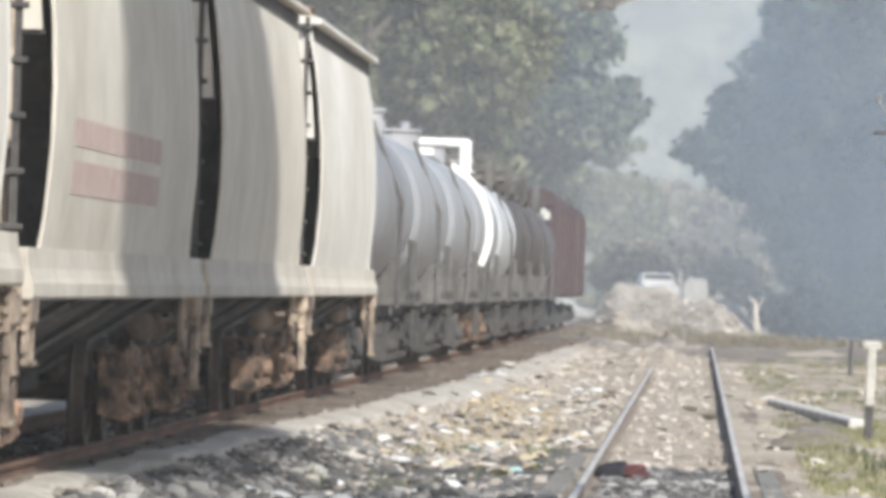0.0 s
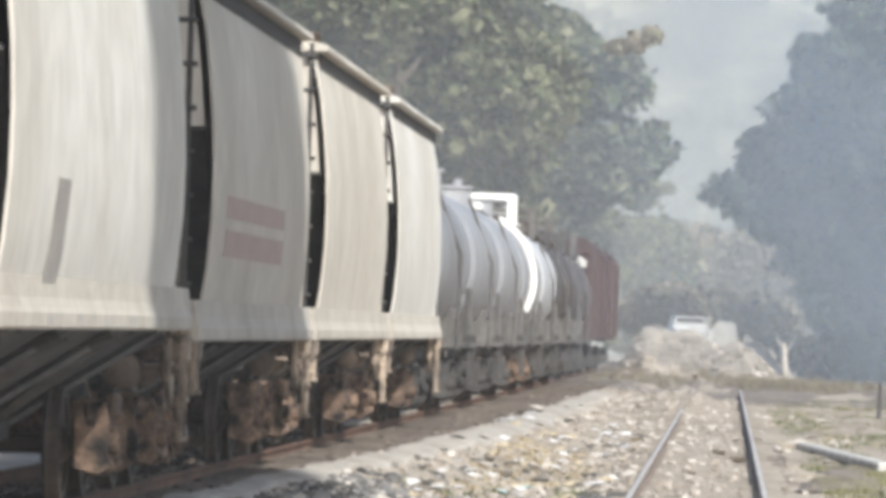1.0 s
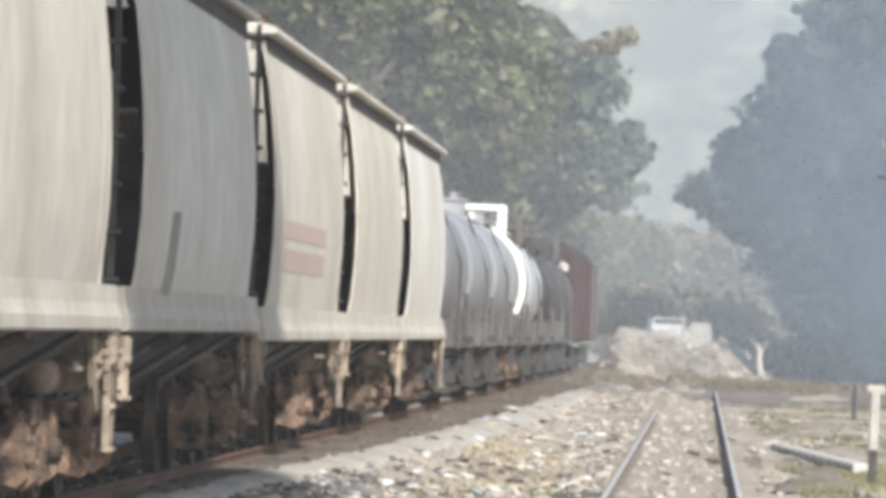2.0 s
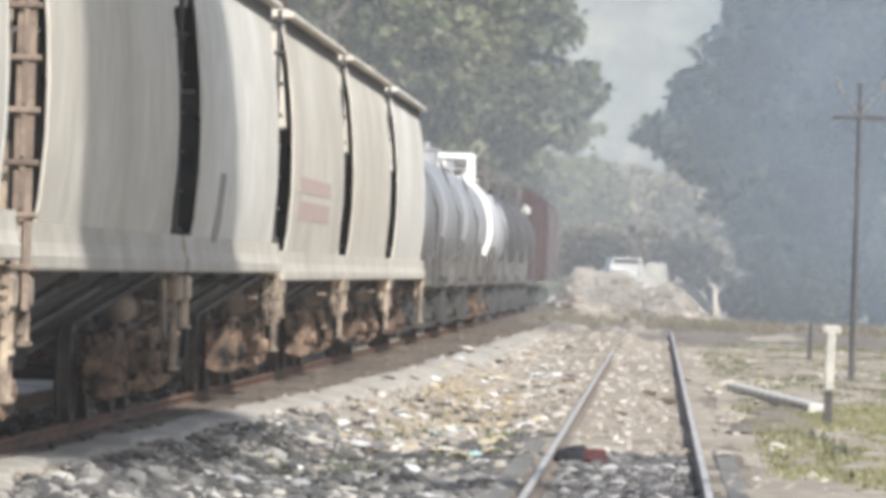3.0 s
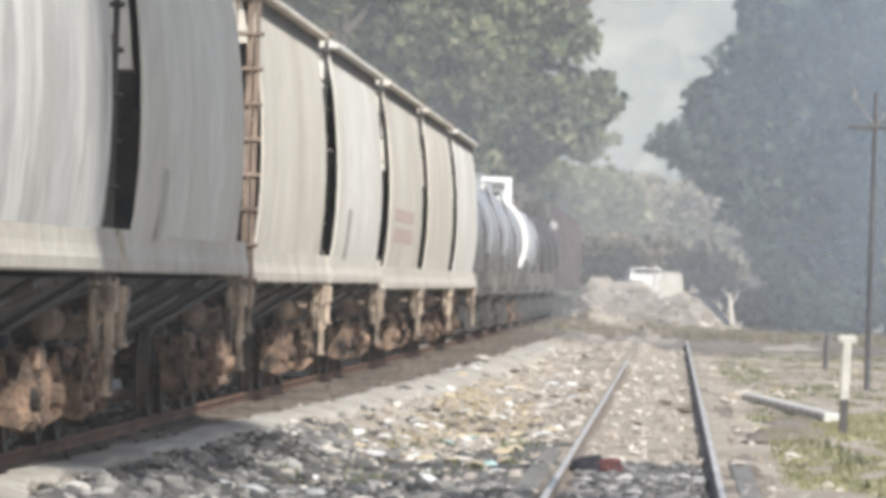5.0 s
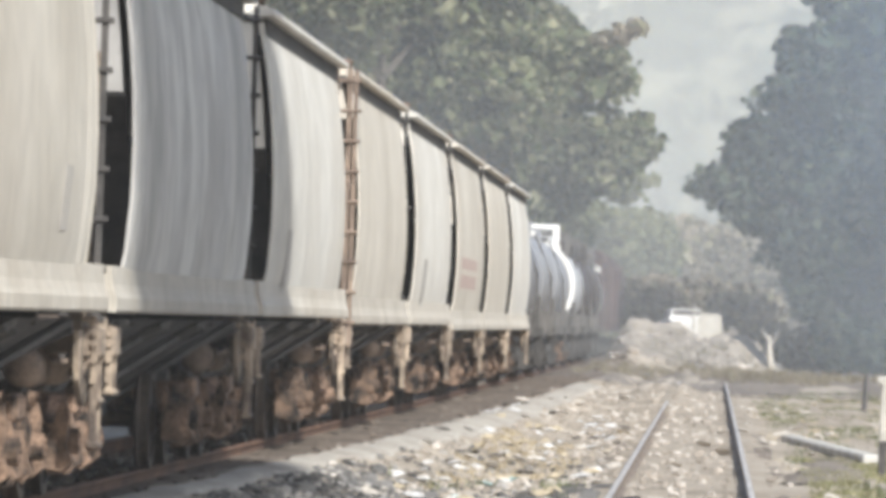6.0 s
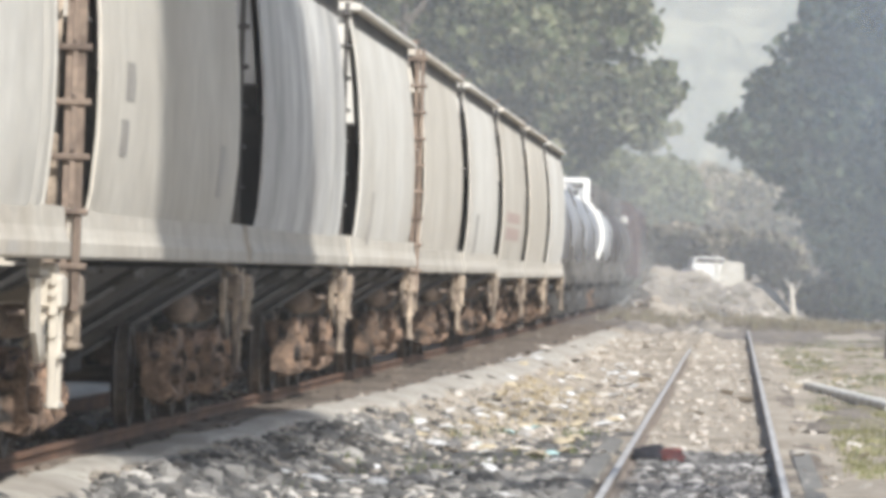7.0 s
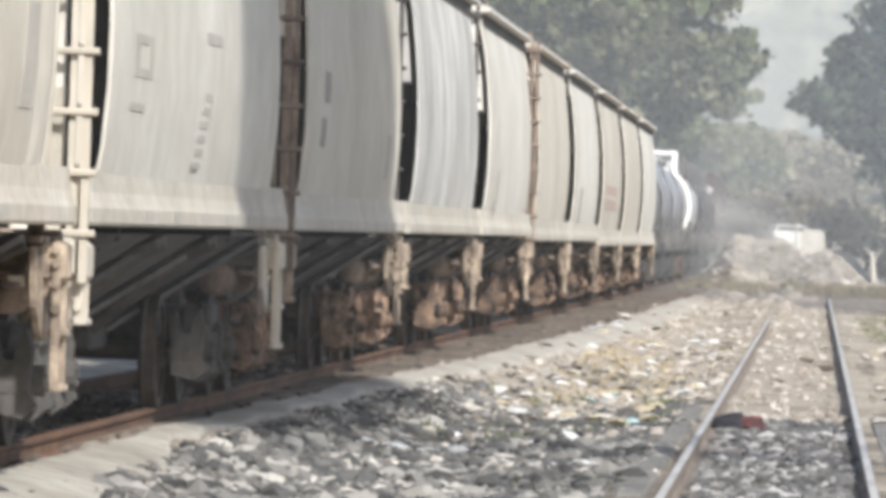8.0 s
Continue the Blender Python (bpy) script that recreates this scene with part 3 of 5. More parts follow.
def lifted(lift):
    """The side outline with its foot raised, for the cars with a higher sill."""
    return [(x, z + lift * max(0.0, 1 - (z - 1.22) / 0.75)) for x, z in SIDE]


def crease(d, z, taper):
    """How far the side sheet is drawn in at distance d from an end of the body: a rounded corner with a shallow upright channel before it."""
    full = smooth_step(1.3, 1.7, z) * (1 - smooth_step(4.1, 4.34, z))
    return (taper * max(0.0, 1 - d / 1.0) ** 1.6 + 0.4 * taper * math.exp(-((d - 1.2) / 0.13) ** 2)) * full


NEAR_TAPER, FAR_TAPER = 0.008, 0.065


def body_shape(bm, lift=0.0):
    side = lifted(lift)
    pts = side + [(-x, z) for x, z in reversed(side)]
    near = [0.0, 0.12, 0.25, 0.4, 0.55, 0.75, 0.95, 1.05, 1.12, 1.2, 1.28, 1.36, 1.5]
    ys = [Y0 + d for d in near] + [Y0 + 1.5 + (Y1 - Y0 - 3.0) * i / 8 for i in range(1, 8)] + [Y1 - d for d in reversed(near)]
    rings = [[bm.verts.new((x - math.copysign(crease(min(y - Y0, Y1 - y), z, NEAR_TAPER if y - Y0 < Y1 - y else FAR_TAPER), x), y, z)) for x, z in pts] for y in ys]
    inner = [[bm.verts.new((x * k, y, z - 0.02)) for x, z in pts] for y, k in ((ys[0], 0.978), (ys[-1], 0.925))]
    for a, b in zip(rings, rings[1:]):
        for i in range(len(pts) - 1):
            bm.faces.new((a[i], a[i + 1], b[i + 1], b[i]))
    for i in range(len(pts) - 1):
        bm.faces.new((inner[0][i + 1], inner[0][i], inner[1][i], inner[1][i + 1]))
    # end rims with hard edges, on vertices of their own
    for ring, back in ((rings[0], inner[0]), (rings[-1], inner[1])):
        a = [bm.verts.new(v.co) for v in ring]
        b = [bm.verts.new(v.co) for v in back]
        for i in range(len(pts) - 1):
            bm.faces.new((a[i], a[i + 1], b[i + 1], b[i]))


def rim_shape(bm, lift=0.0):
    # raised flange round the end of the body
    a = [(x * 1.006 + 0.004 - crease(0.0, z, FAR_TAPER), z) for x, z in lifted(lift)]
    b = [(x * 0.985 - crease(0.0, z, FAR_TAPER), z) for x, z in lifted(lift)]
    for s in (-1, 1):
        loops = []
        for y in (-0.05, 0.05):
            loops.append([bm.verts.new((s * x, y, z)) for x, z in a])
            loops.append([bm.verts.new((s * x, y, z)) for x, z in b])
        o0, i0, o1, i1 = loops
        for k in range(len(a) - 1):
            bm.faces.new((o0[k], o0[k + 1], o1[k + 1], o1[k]))
            bm.faces.new((o0[k], i0[k], i0[k + 1], o0[k + 1]))
            bm.faces.new((o1[k], o1[k + 1], i1[k + 1], i1[k]))
            bm.faces.new((i0[k], i1[k], i1[k + 1], i0[k + 1]))


def end_shape(bm, foot=3.0):
    # upright upper end sheet, then the slope sheet that runs in beneath it
    top = [p for p in SIDE if p[1] >= foot]
    pts = [(x * 0.93, z - 0.02) for x, z in top]
    pts = pts + [(-x, z) for x, z in reversed(pts)]
    a = [bm.verts.new((x, 0.0, z)) for x, z in pts]
    b = [bm.verts.new((x, 0.05, z)) for x, z in pts]
    bm.faces.new(a)
    bm.faces.new(b[::-1])
    for i in range(len(pts)):
        j = (i + 1) % len(pts)
        bm.faces.new((a[i], a[j], b[j], b[i]))


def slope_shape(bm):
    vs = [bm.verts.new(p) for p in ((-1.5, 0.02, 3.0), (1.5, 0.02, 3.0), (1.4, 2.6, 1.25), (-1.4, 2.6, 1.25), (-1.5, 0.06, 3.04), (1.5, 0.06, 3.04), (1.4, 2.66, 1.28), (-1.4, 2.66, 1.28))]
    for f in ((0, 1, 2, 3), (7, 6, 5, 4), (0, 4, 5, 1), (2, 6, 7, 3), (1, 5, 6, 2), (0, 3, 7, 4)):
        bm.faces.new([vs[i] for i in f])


def sill_shape(bm):
    # side sill: a turned-out flange along the foot of the side sheet
    prism(bm, [(1.44, 1.20), (1.56, 1.19), (1.575, 1.21), (1.575, 1.30), (1.56, 1.335), (1.54, 1.40), (1.53, 1.50), (1.526, 1.54), (1.46, 1.54)], 0.35, PITCH - 0.35)


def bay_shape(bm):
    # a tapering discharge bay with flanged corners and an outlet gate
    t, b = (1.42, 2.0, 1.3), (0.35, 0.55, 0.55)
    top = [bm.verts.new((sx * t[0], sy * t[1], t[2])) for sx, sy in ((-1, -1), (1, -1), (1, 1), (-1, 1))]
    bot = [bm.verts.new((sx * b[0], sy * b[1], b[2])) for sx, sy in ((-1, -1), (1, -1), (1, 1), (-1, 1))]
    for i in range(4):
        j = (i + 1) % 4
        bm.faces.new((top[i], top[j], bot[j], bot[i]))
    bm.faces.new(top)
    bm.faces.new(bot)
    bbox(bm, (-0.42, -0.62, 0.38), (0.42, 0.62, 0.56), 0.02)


def flange_shape(bm, sx, sy):
    a, b = Vector((sx * 1.44, sy * 2.02, 1.28)), Vector((sx * 0.37, sy * 0.57, 0.52))
    d = b - a
    m = Matrix.Translation((a + b) / 2) @ d.to_track_quat("Z", "Y").to_matrix().to_4x4()
    box(bm, (-0.07, -0.02, -d.length / 2), (0.07, 0.02, d.length / 2), m)


def ladder_shape(bm):
    for y in (0.0, 0.42):
        box(bm, (-0.02, y - 0.025, 1.1), (0.02, y + 0.025, 4.42))
    for i in range(9):
        z = 1.35 + i * 0.37
        rod(bm, (0.0, 0.0, z), (0.0, 0.42, z), 0.016, 6)


def end_ladder_shape(bm):
    for x in (-0.02, 0.22):
        box(bm, (x - 0.025, -0.025, 1.0), (x + 0.025, 0.025, 4.40))
    for i in range(9):
        z = 1.3 + i * 0.37
        rod(bm, (-0.06, -0.035, z), (0.29, -0.035, z), 0.024, 6)


def step_shape(bm, foot=0.36):
    # sill step: two hangers with treads, a bent bracket and bolts
    for y in (-0.18, 0.18):
        bbox(bm, (-0.03, y - 0.03, foot), (0.025, y + 0.03, 1.25), 0.008)
    for z in (foot, foot + 0.33):
        bbox(bm, (-0.05, -0.18, z), (0.05, 0.18, z + 0.04), 0.008)
    bbox(bm, (-0.1, -0.2, 1.02), (0.05, 0.2, 1.24), 0.02)
    rod(bm, (-0.05, -0.2, 0.98), (-0.2, -0.2, foot + 0.4), 0.025, 6)
    for z in (0.85, 1.0, 1.12, 1.2):
        rod(bm, (0.0, -0.24, z), (0.0, -0.16, z), 0.028, 6)


def hose_shape(bm):
    # brake hose and cut lever that hang at the end of the car
    pts = [(0.55, 0.3, 1.0), (0.62, 0.22, 0.82), (0.7, 0.2, 0.6), (0.8, 0.22, 0.48), (0.92, 0.26, 0.5)]
    for a, b in zip(pts, pts[1:]):
        rod(bm, a, b, 0.035, 7)
    rod(bm, (0.3, 0.28, 0.95), (1.4, 0.28, 0.98), 0.022, 6)
    rod(bm, (1.4, 0.28, 0.98), (1.46, 0.22, 0.7), 0.022, 6)


def platform_shape(bm):
    bbox(bm, (-1.5, 0.30, 1.04), (1.5, 0.46, 1.32), 0.02)
    bbox(bm, (-0.35, 0.3, 0.75), (0.35, 3.6, 1.06), 0.03)
    box(bm, (-1.45, 0.46, 1.24), (1.45, 1.1, 1.28))
    for x in (-1.35, 1.35):
        bbox(bm, (x - 0.05, 0.42, 1.26), (x + 0.05, 0.52, 2.2), 0.01)
        rod(bm, (x, 0.5, 2.15), (x * 0.98, 0.98, 3.3), 0.03, 6)
    rod(bm, (-1.35, 0.47, 2.15), (1.35, 0.47, 2.15), 0.022, 6)


def reservoir_shape(bm):
    lathe_y(bm, [(-0.4, 0.02), (-0.38, 0.1), (-0.33, 0.15), (0.33, 0.15), (0.38, 0.1), (0.4, 0.02)], 14)
    box(bm, (-0.05, -0.25, 0.1), (0.05, 0.25, 0.34))


def gusset_shape(bm):
    # corner gusset plate with a hole-like boss, beneath the end of the sill
    a = [(0.0, 1.22), (0.75, 1.22), (0.62, 0.86), (0.3, 0.66), (0.0, 0.66)]
    p = [bm.verts.new((-0.02, y, z)) for y, z in a]
    q = [bm.verts.new((0.02, y, z)) for y, z in a]
    bm.faces.new(p)
    bm.faces.new(q[::-1])
    for i in range(len(a)):
        j = (i + 1) % len(a)
        bm.faces.new((p[i], p[j], q[j], q[i]))
    rod(bm, (0.0, 0.3, 1.0), (0.08, 0.3, 1.0), 0.12, 10)


def walk_shape(bm):
    for x in (-0.22, 0.0, 0.22):
        box(bm, (x - 0.09, 0.6, 4.66), (x + 0.09, PITCH - 0.6, 4.69))
    for i in range(12):
        y = 0.8 + i * (PITCH - 1.6) / 11
        box(bm, (-0.4, y - 0.03, 4.48), (0.4, y + 0.03, 4.66))


def hatch_shape(bm):
    # long trough hatch with its cover straps, beside the running board
    prism(bm, [(0.62, 4.42), (0.62, 4.60), (0.7, 4.66), (1.0, 4.64), (1.08, 4.56), (1.08, 4.40)], Y0 + 0.5, Y1 - 0.5)
    for i in range(10):
        y = Y0 + 1.0 + i * (Y1 - Y0 - 2.0) / 9
        box(bm, (0.58, y - 0.05, 4.44), (1.12, y + 0.05, 4.68))


def eave_shape(bm):
    # roof edge angle with a shadow gap under it
    prism(bm, [(1.36, 4.345), (1.53, 4.352), (1.54, 4.365), (1.53, 4.42), (1.36, 4.46)], Y0 - 0.12, Y1 + 0.12)


def roof_step_shape(bm):
    # bracketed step at the end of the roof
    bbox(bm, (0.5, 1.35, 4.53), (1.42, 1.95, 4.56), 0.01)
    for y in (1.4, 1.9):
        box(bm, (1.36, y - 0.02, 4.42), (1.40, y + 0.02, 4.535))
        box(bm, (0.6, y - 0.02, 4.46), (0.64, y + 0.02, 4.535))


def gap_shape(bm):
    # near-black strip that paints the shade under the roof edge
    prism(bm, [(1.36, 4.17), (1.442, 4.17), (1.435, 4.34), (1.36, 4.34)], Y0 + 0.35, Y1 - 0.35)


def side_x(z):
    """How far the side of a hopper stands out at a height."""
    for (x0, z0), (x1, z1) in zip(SIDE, SIDE[1:]):
        if z0 <= z <= z1:
            return x0 + (x1 - x0) * (z - z0) / (z1 - z0)
    return 1.5


def patch(car, name, y0, y1, z0, z1, material, lean=0.0):
    """A painted panel that follows the bulge of the side, 3 mm proud of it."""
    bm = bmesh.new()
    zs = [z0 + (z1 - z0) * i / 6 for i in range(7)]
    rows = []
    for z in zs:
        o = lean * (z - z0)
        rows.append([bm.verts.new((side_x(z) + 0.006, y0 + o, z)), bm.verts.new((side_x(z) + 0.006, y1 + o, z))])
    for a, b in zip(rows, rows[1:]):
        bm.faces.new((a[0], a[1], b[1], b[0]))
    back = bmesh.ops.extrude_face_region(bm, geom=list(bm.faces))
    for v in back["geom"]:
        if isinstance(v, bmesh.types.BMVert):
            v.co.x -= 0.004
    return part(name, bm, material, car)


def hopper(paint, label, metal, lift, ladders, bogies, high=False):
    car = empty("hopper_car", label, "hopper car", "covered hopper cars of the train")
    mt = PAINT[paint]
    tall = "%s%.2f" % (paint, lift)
    shared("body" + tall, "body", lambda bm: body_shape(bm, lift), mt, car, smooth=True)
    for y, r in ((Y1 - 0.02, 0),):
        shared("rim" + tall, "end_flange", lambda bm: rim_shape(bm, lift), mt, car, pose(0, y, 0))
    for y, r in ((Y0 + 0.06, 0), (PITCH - Y0 - 0.06, 180)):
        foot = 3.8 if high and r == 0 else 3.0
        shared("end%s%.1f" % (paint, foot), "end_sheet", lambda bm: end_shape(bm, foot), mt, car, pose(0, y, 0, 0, 0, r))
        # slope sheet coloured near-black to carry the shade of the recess
        shared("slope", "slope_sheet", slope_shape, GRIME_AND_SHADE, car, pose(0, y, 0, 0, 0, r))
        shared("platform" + metal.name, "end_platform", platform_shape, metal, car, pose(0, 0 if r == 0 else PITCH, 0, 0, 0, r))
        shared("coupler", "coupler", coupler_shape, GRIME_AND_SHADE, car, pose(0, 0.75 if r == 0 else PITCH - 0.75, 0, 0, 0, 180 - r))
        shared("hose", "brake_rigging", hose_shape, RUST, car, pose(0, 0 if r == 0 else PITCH, 0, 0, 0, r))
        shared("reservoir", "air_reservoir", reservoir_shape, RUST, car, pose(1.05, 1.0 if r == 0 else PITCH - 1.0, 0.94), smooth=True)
        # most end ladders are black too, so the gaps read as shaded
        for s in (-1, 1):
            if r == 0 or ladders is not RUST:
                shared("end_ladder" + ladders.name, "end_ladder", end_ladder_shape, ladders, car, pose(s * (1.2 if ladders is GRIME_AND_SHADE else 1.33), 0.34 if r == 0 else PITCH - 0.34, 0, 0, 0, r))
            low = 0.36 if r else 0.74
            shared("step%s%.2f" % (metal.name, low), "sill_step", lambda bm: step_shape(bm, low), metal, car, pose(s * 1.52, 0.62 if r == 0 else PITCH - 0.62, 0, 0, 0, 0 if s > 0 else 180))
            shared("gusset" + metal.name, "gusset", gusset_shape, metal, car, pose(s * 1.42, 0.5 if r == 0 else PITCH - 0.5, 0, 0, 0, 0) if r == 0 else pose(s * 1.42, PITCH - 0.5, 0, 0, 0, 180))
    for s in (0, 180):
        back = pose(0, 0 if s == 0 else PITCH, 0, 0, 0, s)
        shared("sill" + paint, "side_sill", sill_shape, SILL, car, pose(0, 0, lift) @ back)
        shared("eave" + paint, "eave", eave_shape, mt, car, back)
        shared("gutter", "gutter", gap_shape, GRIME_AND_SHADE, car, back, "dark strip standing in for the shade under the eave")
        shared("roof_step", "roof_step", roof_step_shape, DUST, car, back)
        shared("hatch" + paint, "roof_hatch", hatch_shape, mt, car, back)
        if ladders is not GRIME_AND_SHADE:
            shared("ladder" + ladders.name, "side_ladder", ladder_shape, ladders, car, back @ pose(1.46, 0.36, 0))
    if ladders is PAINT["cream"]:
        for sx in (-1, 1):
            shared("corner_plate", "corner_plate", lambda bm: bbox(bm, (-0.16, 0.0, 1.0), (0.16, 0.05, 4.36), 0.015), mt, car, pose(sx * 1.24, 0.42, 0))
    for k in range(3):
        bay = shared("bay", "discharge_bay", bay_shape, GRIME_AND_SHADE, car, pose(0, PITCH / 2 + (k - 1) * 4.05, 0))
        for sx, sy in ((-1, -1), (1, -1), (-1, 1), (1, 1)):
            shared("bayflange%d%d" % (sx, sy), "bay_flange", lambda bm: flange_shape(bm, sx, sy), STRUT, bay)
            shared("baystrut%d%d" % (sx, sy), "bay_strut", lambda bm: rod(bm, (sx * 1.46, sy * 2.3, 1.24), (sx * 0.3, sy * 2.3, 0.72), 0.05, 6), GRIME_AND_SHADE, bay)
    shared("runboard", "running_board", walk_shape, DUST, car)
    for y in (2.3, PITCH - 2.3):
        truck(car, y, bogies)
    return car


TPITCH = 15.4


def tank_shape(bm):
    r = 1.46
    rows = [(0.85, 0.05), (0.9, 0.5), (1.02, 0.95), (1.2, 1.25), (1.42, 1.42), (1.6, r)]
    rows += [(1.6 + (TPITCH - 3.2) * i / 8, r) for i in range(1, 8)]
    rows += [(TPITCH - y, q) for y, q in reversed(rows[:6])]
    lathe_y(bm, rows, 40, 2.52)


def band_shape(bm):
    lathe_y(bm, [(-0.55, 1.46), (-0.55, 1.475), (0.55, 1.475), (0.55, 1.46)], 40, 2.52)


def dome_shape(bm):
    rod(bm, (0, 0, 3.9), (0, 0, 4.3), 0.5, 20)
    rod(bm, (0, 0, 4.3), (0, 0, 4.36), 0.55, 20)
    for x, y in ((-0.25, 0.2), (0.2, -0.2), (0.22, 0.22)):
        rod(bm, (x, y, 4.34), (x, y, 4.5), 0.08, 8)


def cage(car, mt, key, mid):
    """Railing round the dome, standing on a walkway across the tank."""
    for x in (-0.95, 0.95):
        for y in (-0.85, 0.85):
            shared("post" + key, "railing_post", lambda bm: bbox(bm, (-0.09, -0.05, 3.62), (0.09, 0.05, 4.42), 0.012), mt, car, mid @ pose(x, y, 0))
        shared("long" + key, "top_rail", lambda bm: bbox(bm, (-0.04, -0.8, 4.36), (0.04, 0.8, 4.44), 0.01), mt, car, mid @ pose(x, 0, 0))
        shared("walkway" + key, "walkway", lambda bm: bbox(bm, (-0.25, -0.8, 3.76), (0.2, 0.8, 3.80), 0.01), mt, car, mid @ pose(x, 0, 0))
    for y in (-0.85, 0.85):
        shared("cross" + key, "top_rail", lambda bm: bbox(bm, (-1.04, -0.04, 4.33), (1.04, 0.04, 4.47), 0.012), mt, car, mid @ pose(0, y, 0))
    shared("box" + key, "valve_box", lambda bm: bbox(bm, (-0.5, -1.0, 4.08), (0.3, -0.9, 4.26), 0.02), mt, car, mid)


def guard_shape(bm):
    # broad curved ladder guard that stands proud of the shell
    k = 16
    loops = []
    for i in range(k + 1):
        a = math.radians(64 - 92 * i / k)
        c, sn = math.cos(a), math.sin(a)
        loops.append([bm.verts.new((r * c, y, 2.52 + r * sn)) for r, y in ((1.46, -0.06), (1.61, -0.06), (1.61, 0.06), (1.46, 0.06))])
    for a, b in zip(loops, loops[1:]):
        for i in range(4):
            j = (i + 1) % 4
            bm.faces.new((a[i], a[j], b[j], b[i]))
    bm.faces.new(loops[0])
    bm.faces.new(loops[-1][::-1])


def tank_ladder_shape(bm):
    for y in (-0.22, 0.22):
        rod(bm, (1.5, y, 1.0), (1.52, y, 2.6), 0.025, 6)
        rod(bm, (1.52, y, 2.6), (1.05, y, 3.8), 0.025, 6)
    for i in range(6):
        z = 1.15 + 0.28 * i
        rod(bm, (1.51, -0.22, z), (1.51, 0.22, z), 0.018, 6)


def cradle_shape(bm):
    # stub sill, saddle and end platform
    bbox(bm, (-0.38, -1.6, 0.75), (0.38, 2.6, 1.12), 0.03)
    for y in (0.4, 1.6):
        bbox(bm, (-1.25, y - 0.08, 1.0), (1.25, y + 0.08, 1.75), 0.03)
    bbox(bm, (-1.5, -1.55, 1.0), (1.5, -0.7, 1.1), 0.02)
    for x in (-1.4, 1.4):
        rod(bm, (x, -1.5, 1.1), (x, -1.5, 2.05), 0.025, 6)
        rod(bm, (x, -0.75, 1.1), (x, -0.75, 2.05), 0.025, 6)
    rod(bm, (-1.4, -1.5, 2.05), (1.4, -1.5, 2.05), 0.025, 6)


def tank(mt, label, banded=False, caged=True):
    car = empty("tank_car", label, "tank car", "tank cars of the train")
    shared("tank" + mt.name, "tank_shell", tank_shape, mt, car, smooth=True)
    mid = pose(0, TPITCH / 2 - (2.0 if banded else 0.0), 0)
    if banded:
        shared("band", "painted_band", band_shape, WHITE, car, pose(0, TPITCH / 2 - 2.1, 0), "white painted band", smooth=False)
        for s in (0, 180):
            shared("guard", "ladder_guard", guard_shape, WHITE, car, pose(0, TPITCH / 2 - 2.8, 0, 0, 0, s), "white curved ladder guard")
    shared("dome" + mt.name, "dome", dome_shape, mt, car, mid)
    if caged:
        cage(car, WHITE if banded else STRUT, str(banded), mid)
    for s in (0, 180):
        shared("tladder" + str(banded), "tank_ladder", tank_ladder_shape, STRUT, car, mid @ pose(0, 0, 0, 0, 0, s))
        y = 2.1 if s == 0 else TPITCH - 2.1
        shared("cradle", "cradle", cradle_shape, STRUT, car, pose(0, y, 0, 0, 0, s))
        shared("coupler", "coupler", coupler_shape, GRIME_AND_SHADE, car, pose(0, 0.75 if s == 0 else TPITCH - 0.75, 0, 0, 0, 180 - s))
        for q in (-1, 1):
            shared("stepGRIME", "sill_step", step_shape, GRIME_AND_SHADE, car, pose(q * 1.45, y - 1.2 if s == 0 else y + 1.2, 0))
        truck(car, y, DUST if banded else GRIME_AND_SHADE)
    return car


def boxcar(mt, label, logo):
    car = empty("boxcar", label, "boxcar", "boxcars of the train")
    prof = [(1.5, 1.05), (1.53, 1.15), (1.53, 4.0), (1.46, 4.25), (1.2, 4.45), (0.7, 4.56)]

    def shell(bm):
        prism(bm, prof + [(-x, z) for x, z in reversed(prof)], 0.6, PITCH - 0.6)

    shared("box" + mt.name, "body", shell, mt, car)

    for k in range(9):
        for sx in (-1, 1):
            shared("rib" + mt.name, "side_rib", lambda bm: box(bm, (1.53, -0.05, 1.15), (1.57, 0.05, 4.0)), mt, car, pose(0, 1.2 + k * (PITCH - 2.4) / 8, 0, 0, 0, 0 if sx > 0 else 180))
    for z in (1.5, 2.0, 2.5, 3.0, 3.5, 4.0):
        shared("corr" + mt.name, "end_rib", lambda bm: bbox(bm, (-1.35, 0.53, -0.07), (1.35, 0.62, 0.07), 0.02), mt, car, pose(0, 0, z))

    def door(bm):
        bbox(bm, (1.55, PITCH / 2 - 1.5, 1.2), (1.62, PITCH / 2 + 1.5, 4.0), 0.02)
        for k in range(4):
            bbox(bm, (1.6, PITCH / 2 - 1.35 + 0.7 * k, 1.3), (1.65, PITCH / 2 - 0.8 + 0.7 * k, 3.9), 0.02)

    for s in (0, 180):
        back = pose(0, 0 if s == 0 else PITCH, 0, 0, 0, s)
        shared("door" + mt.name, "sliding_door", door, mt, car, back)
        shared("ladder_box", "side_ladder", ladder_shape, GRIME_AND_SHADE, car, back @ pose(1.56, 0.7, 0))
        shared("coupler", "coupler", coupler_shape, GRIME_AND_SHADE, car, pose(0, 0.7 if s == 0 else PITCH - 0.7, 0, 0, 0, 180 - s))
        truck(car, 2.3 if s == 0 else PITCH - 2.3, GRIME_AND_SHADE)
    if logo:
        bm = bmesh.new()
        prism(bm, [(0.55, 3.6), (1.2, 3.5), (1.25, 3.72), (1.0, 3.9), (0.6, 3.86)], 0.46, 0.53)
        part("emblem", bm, PALE, car, "faded white emblem plate")
    return car


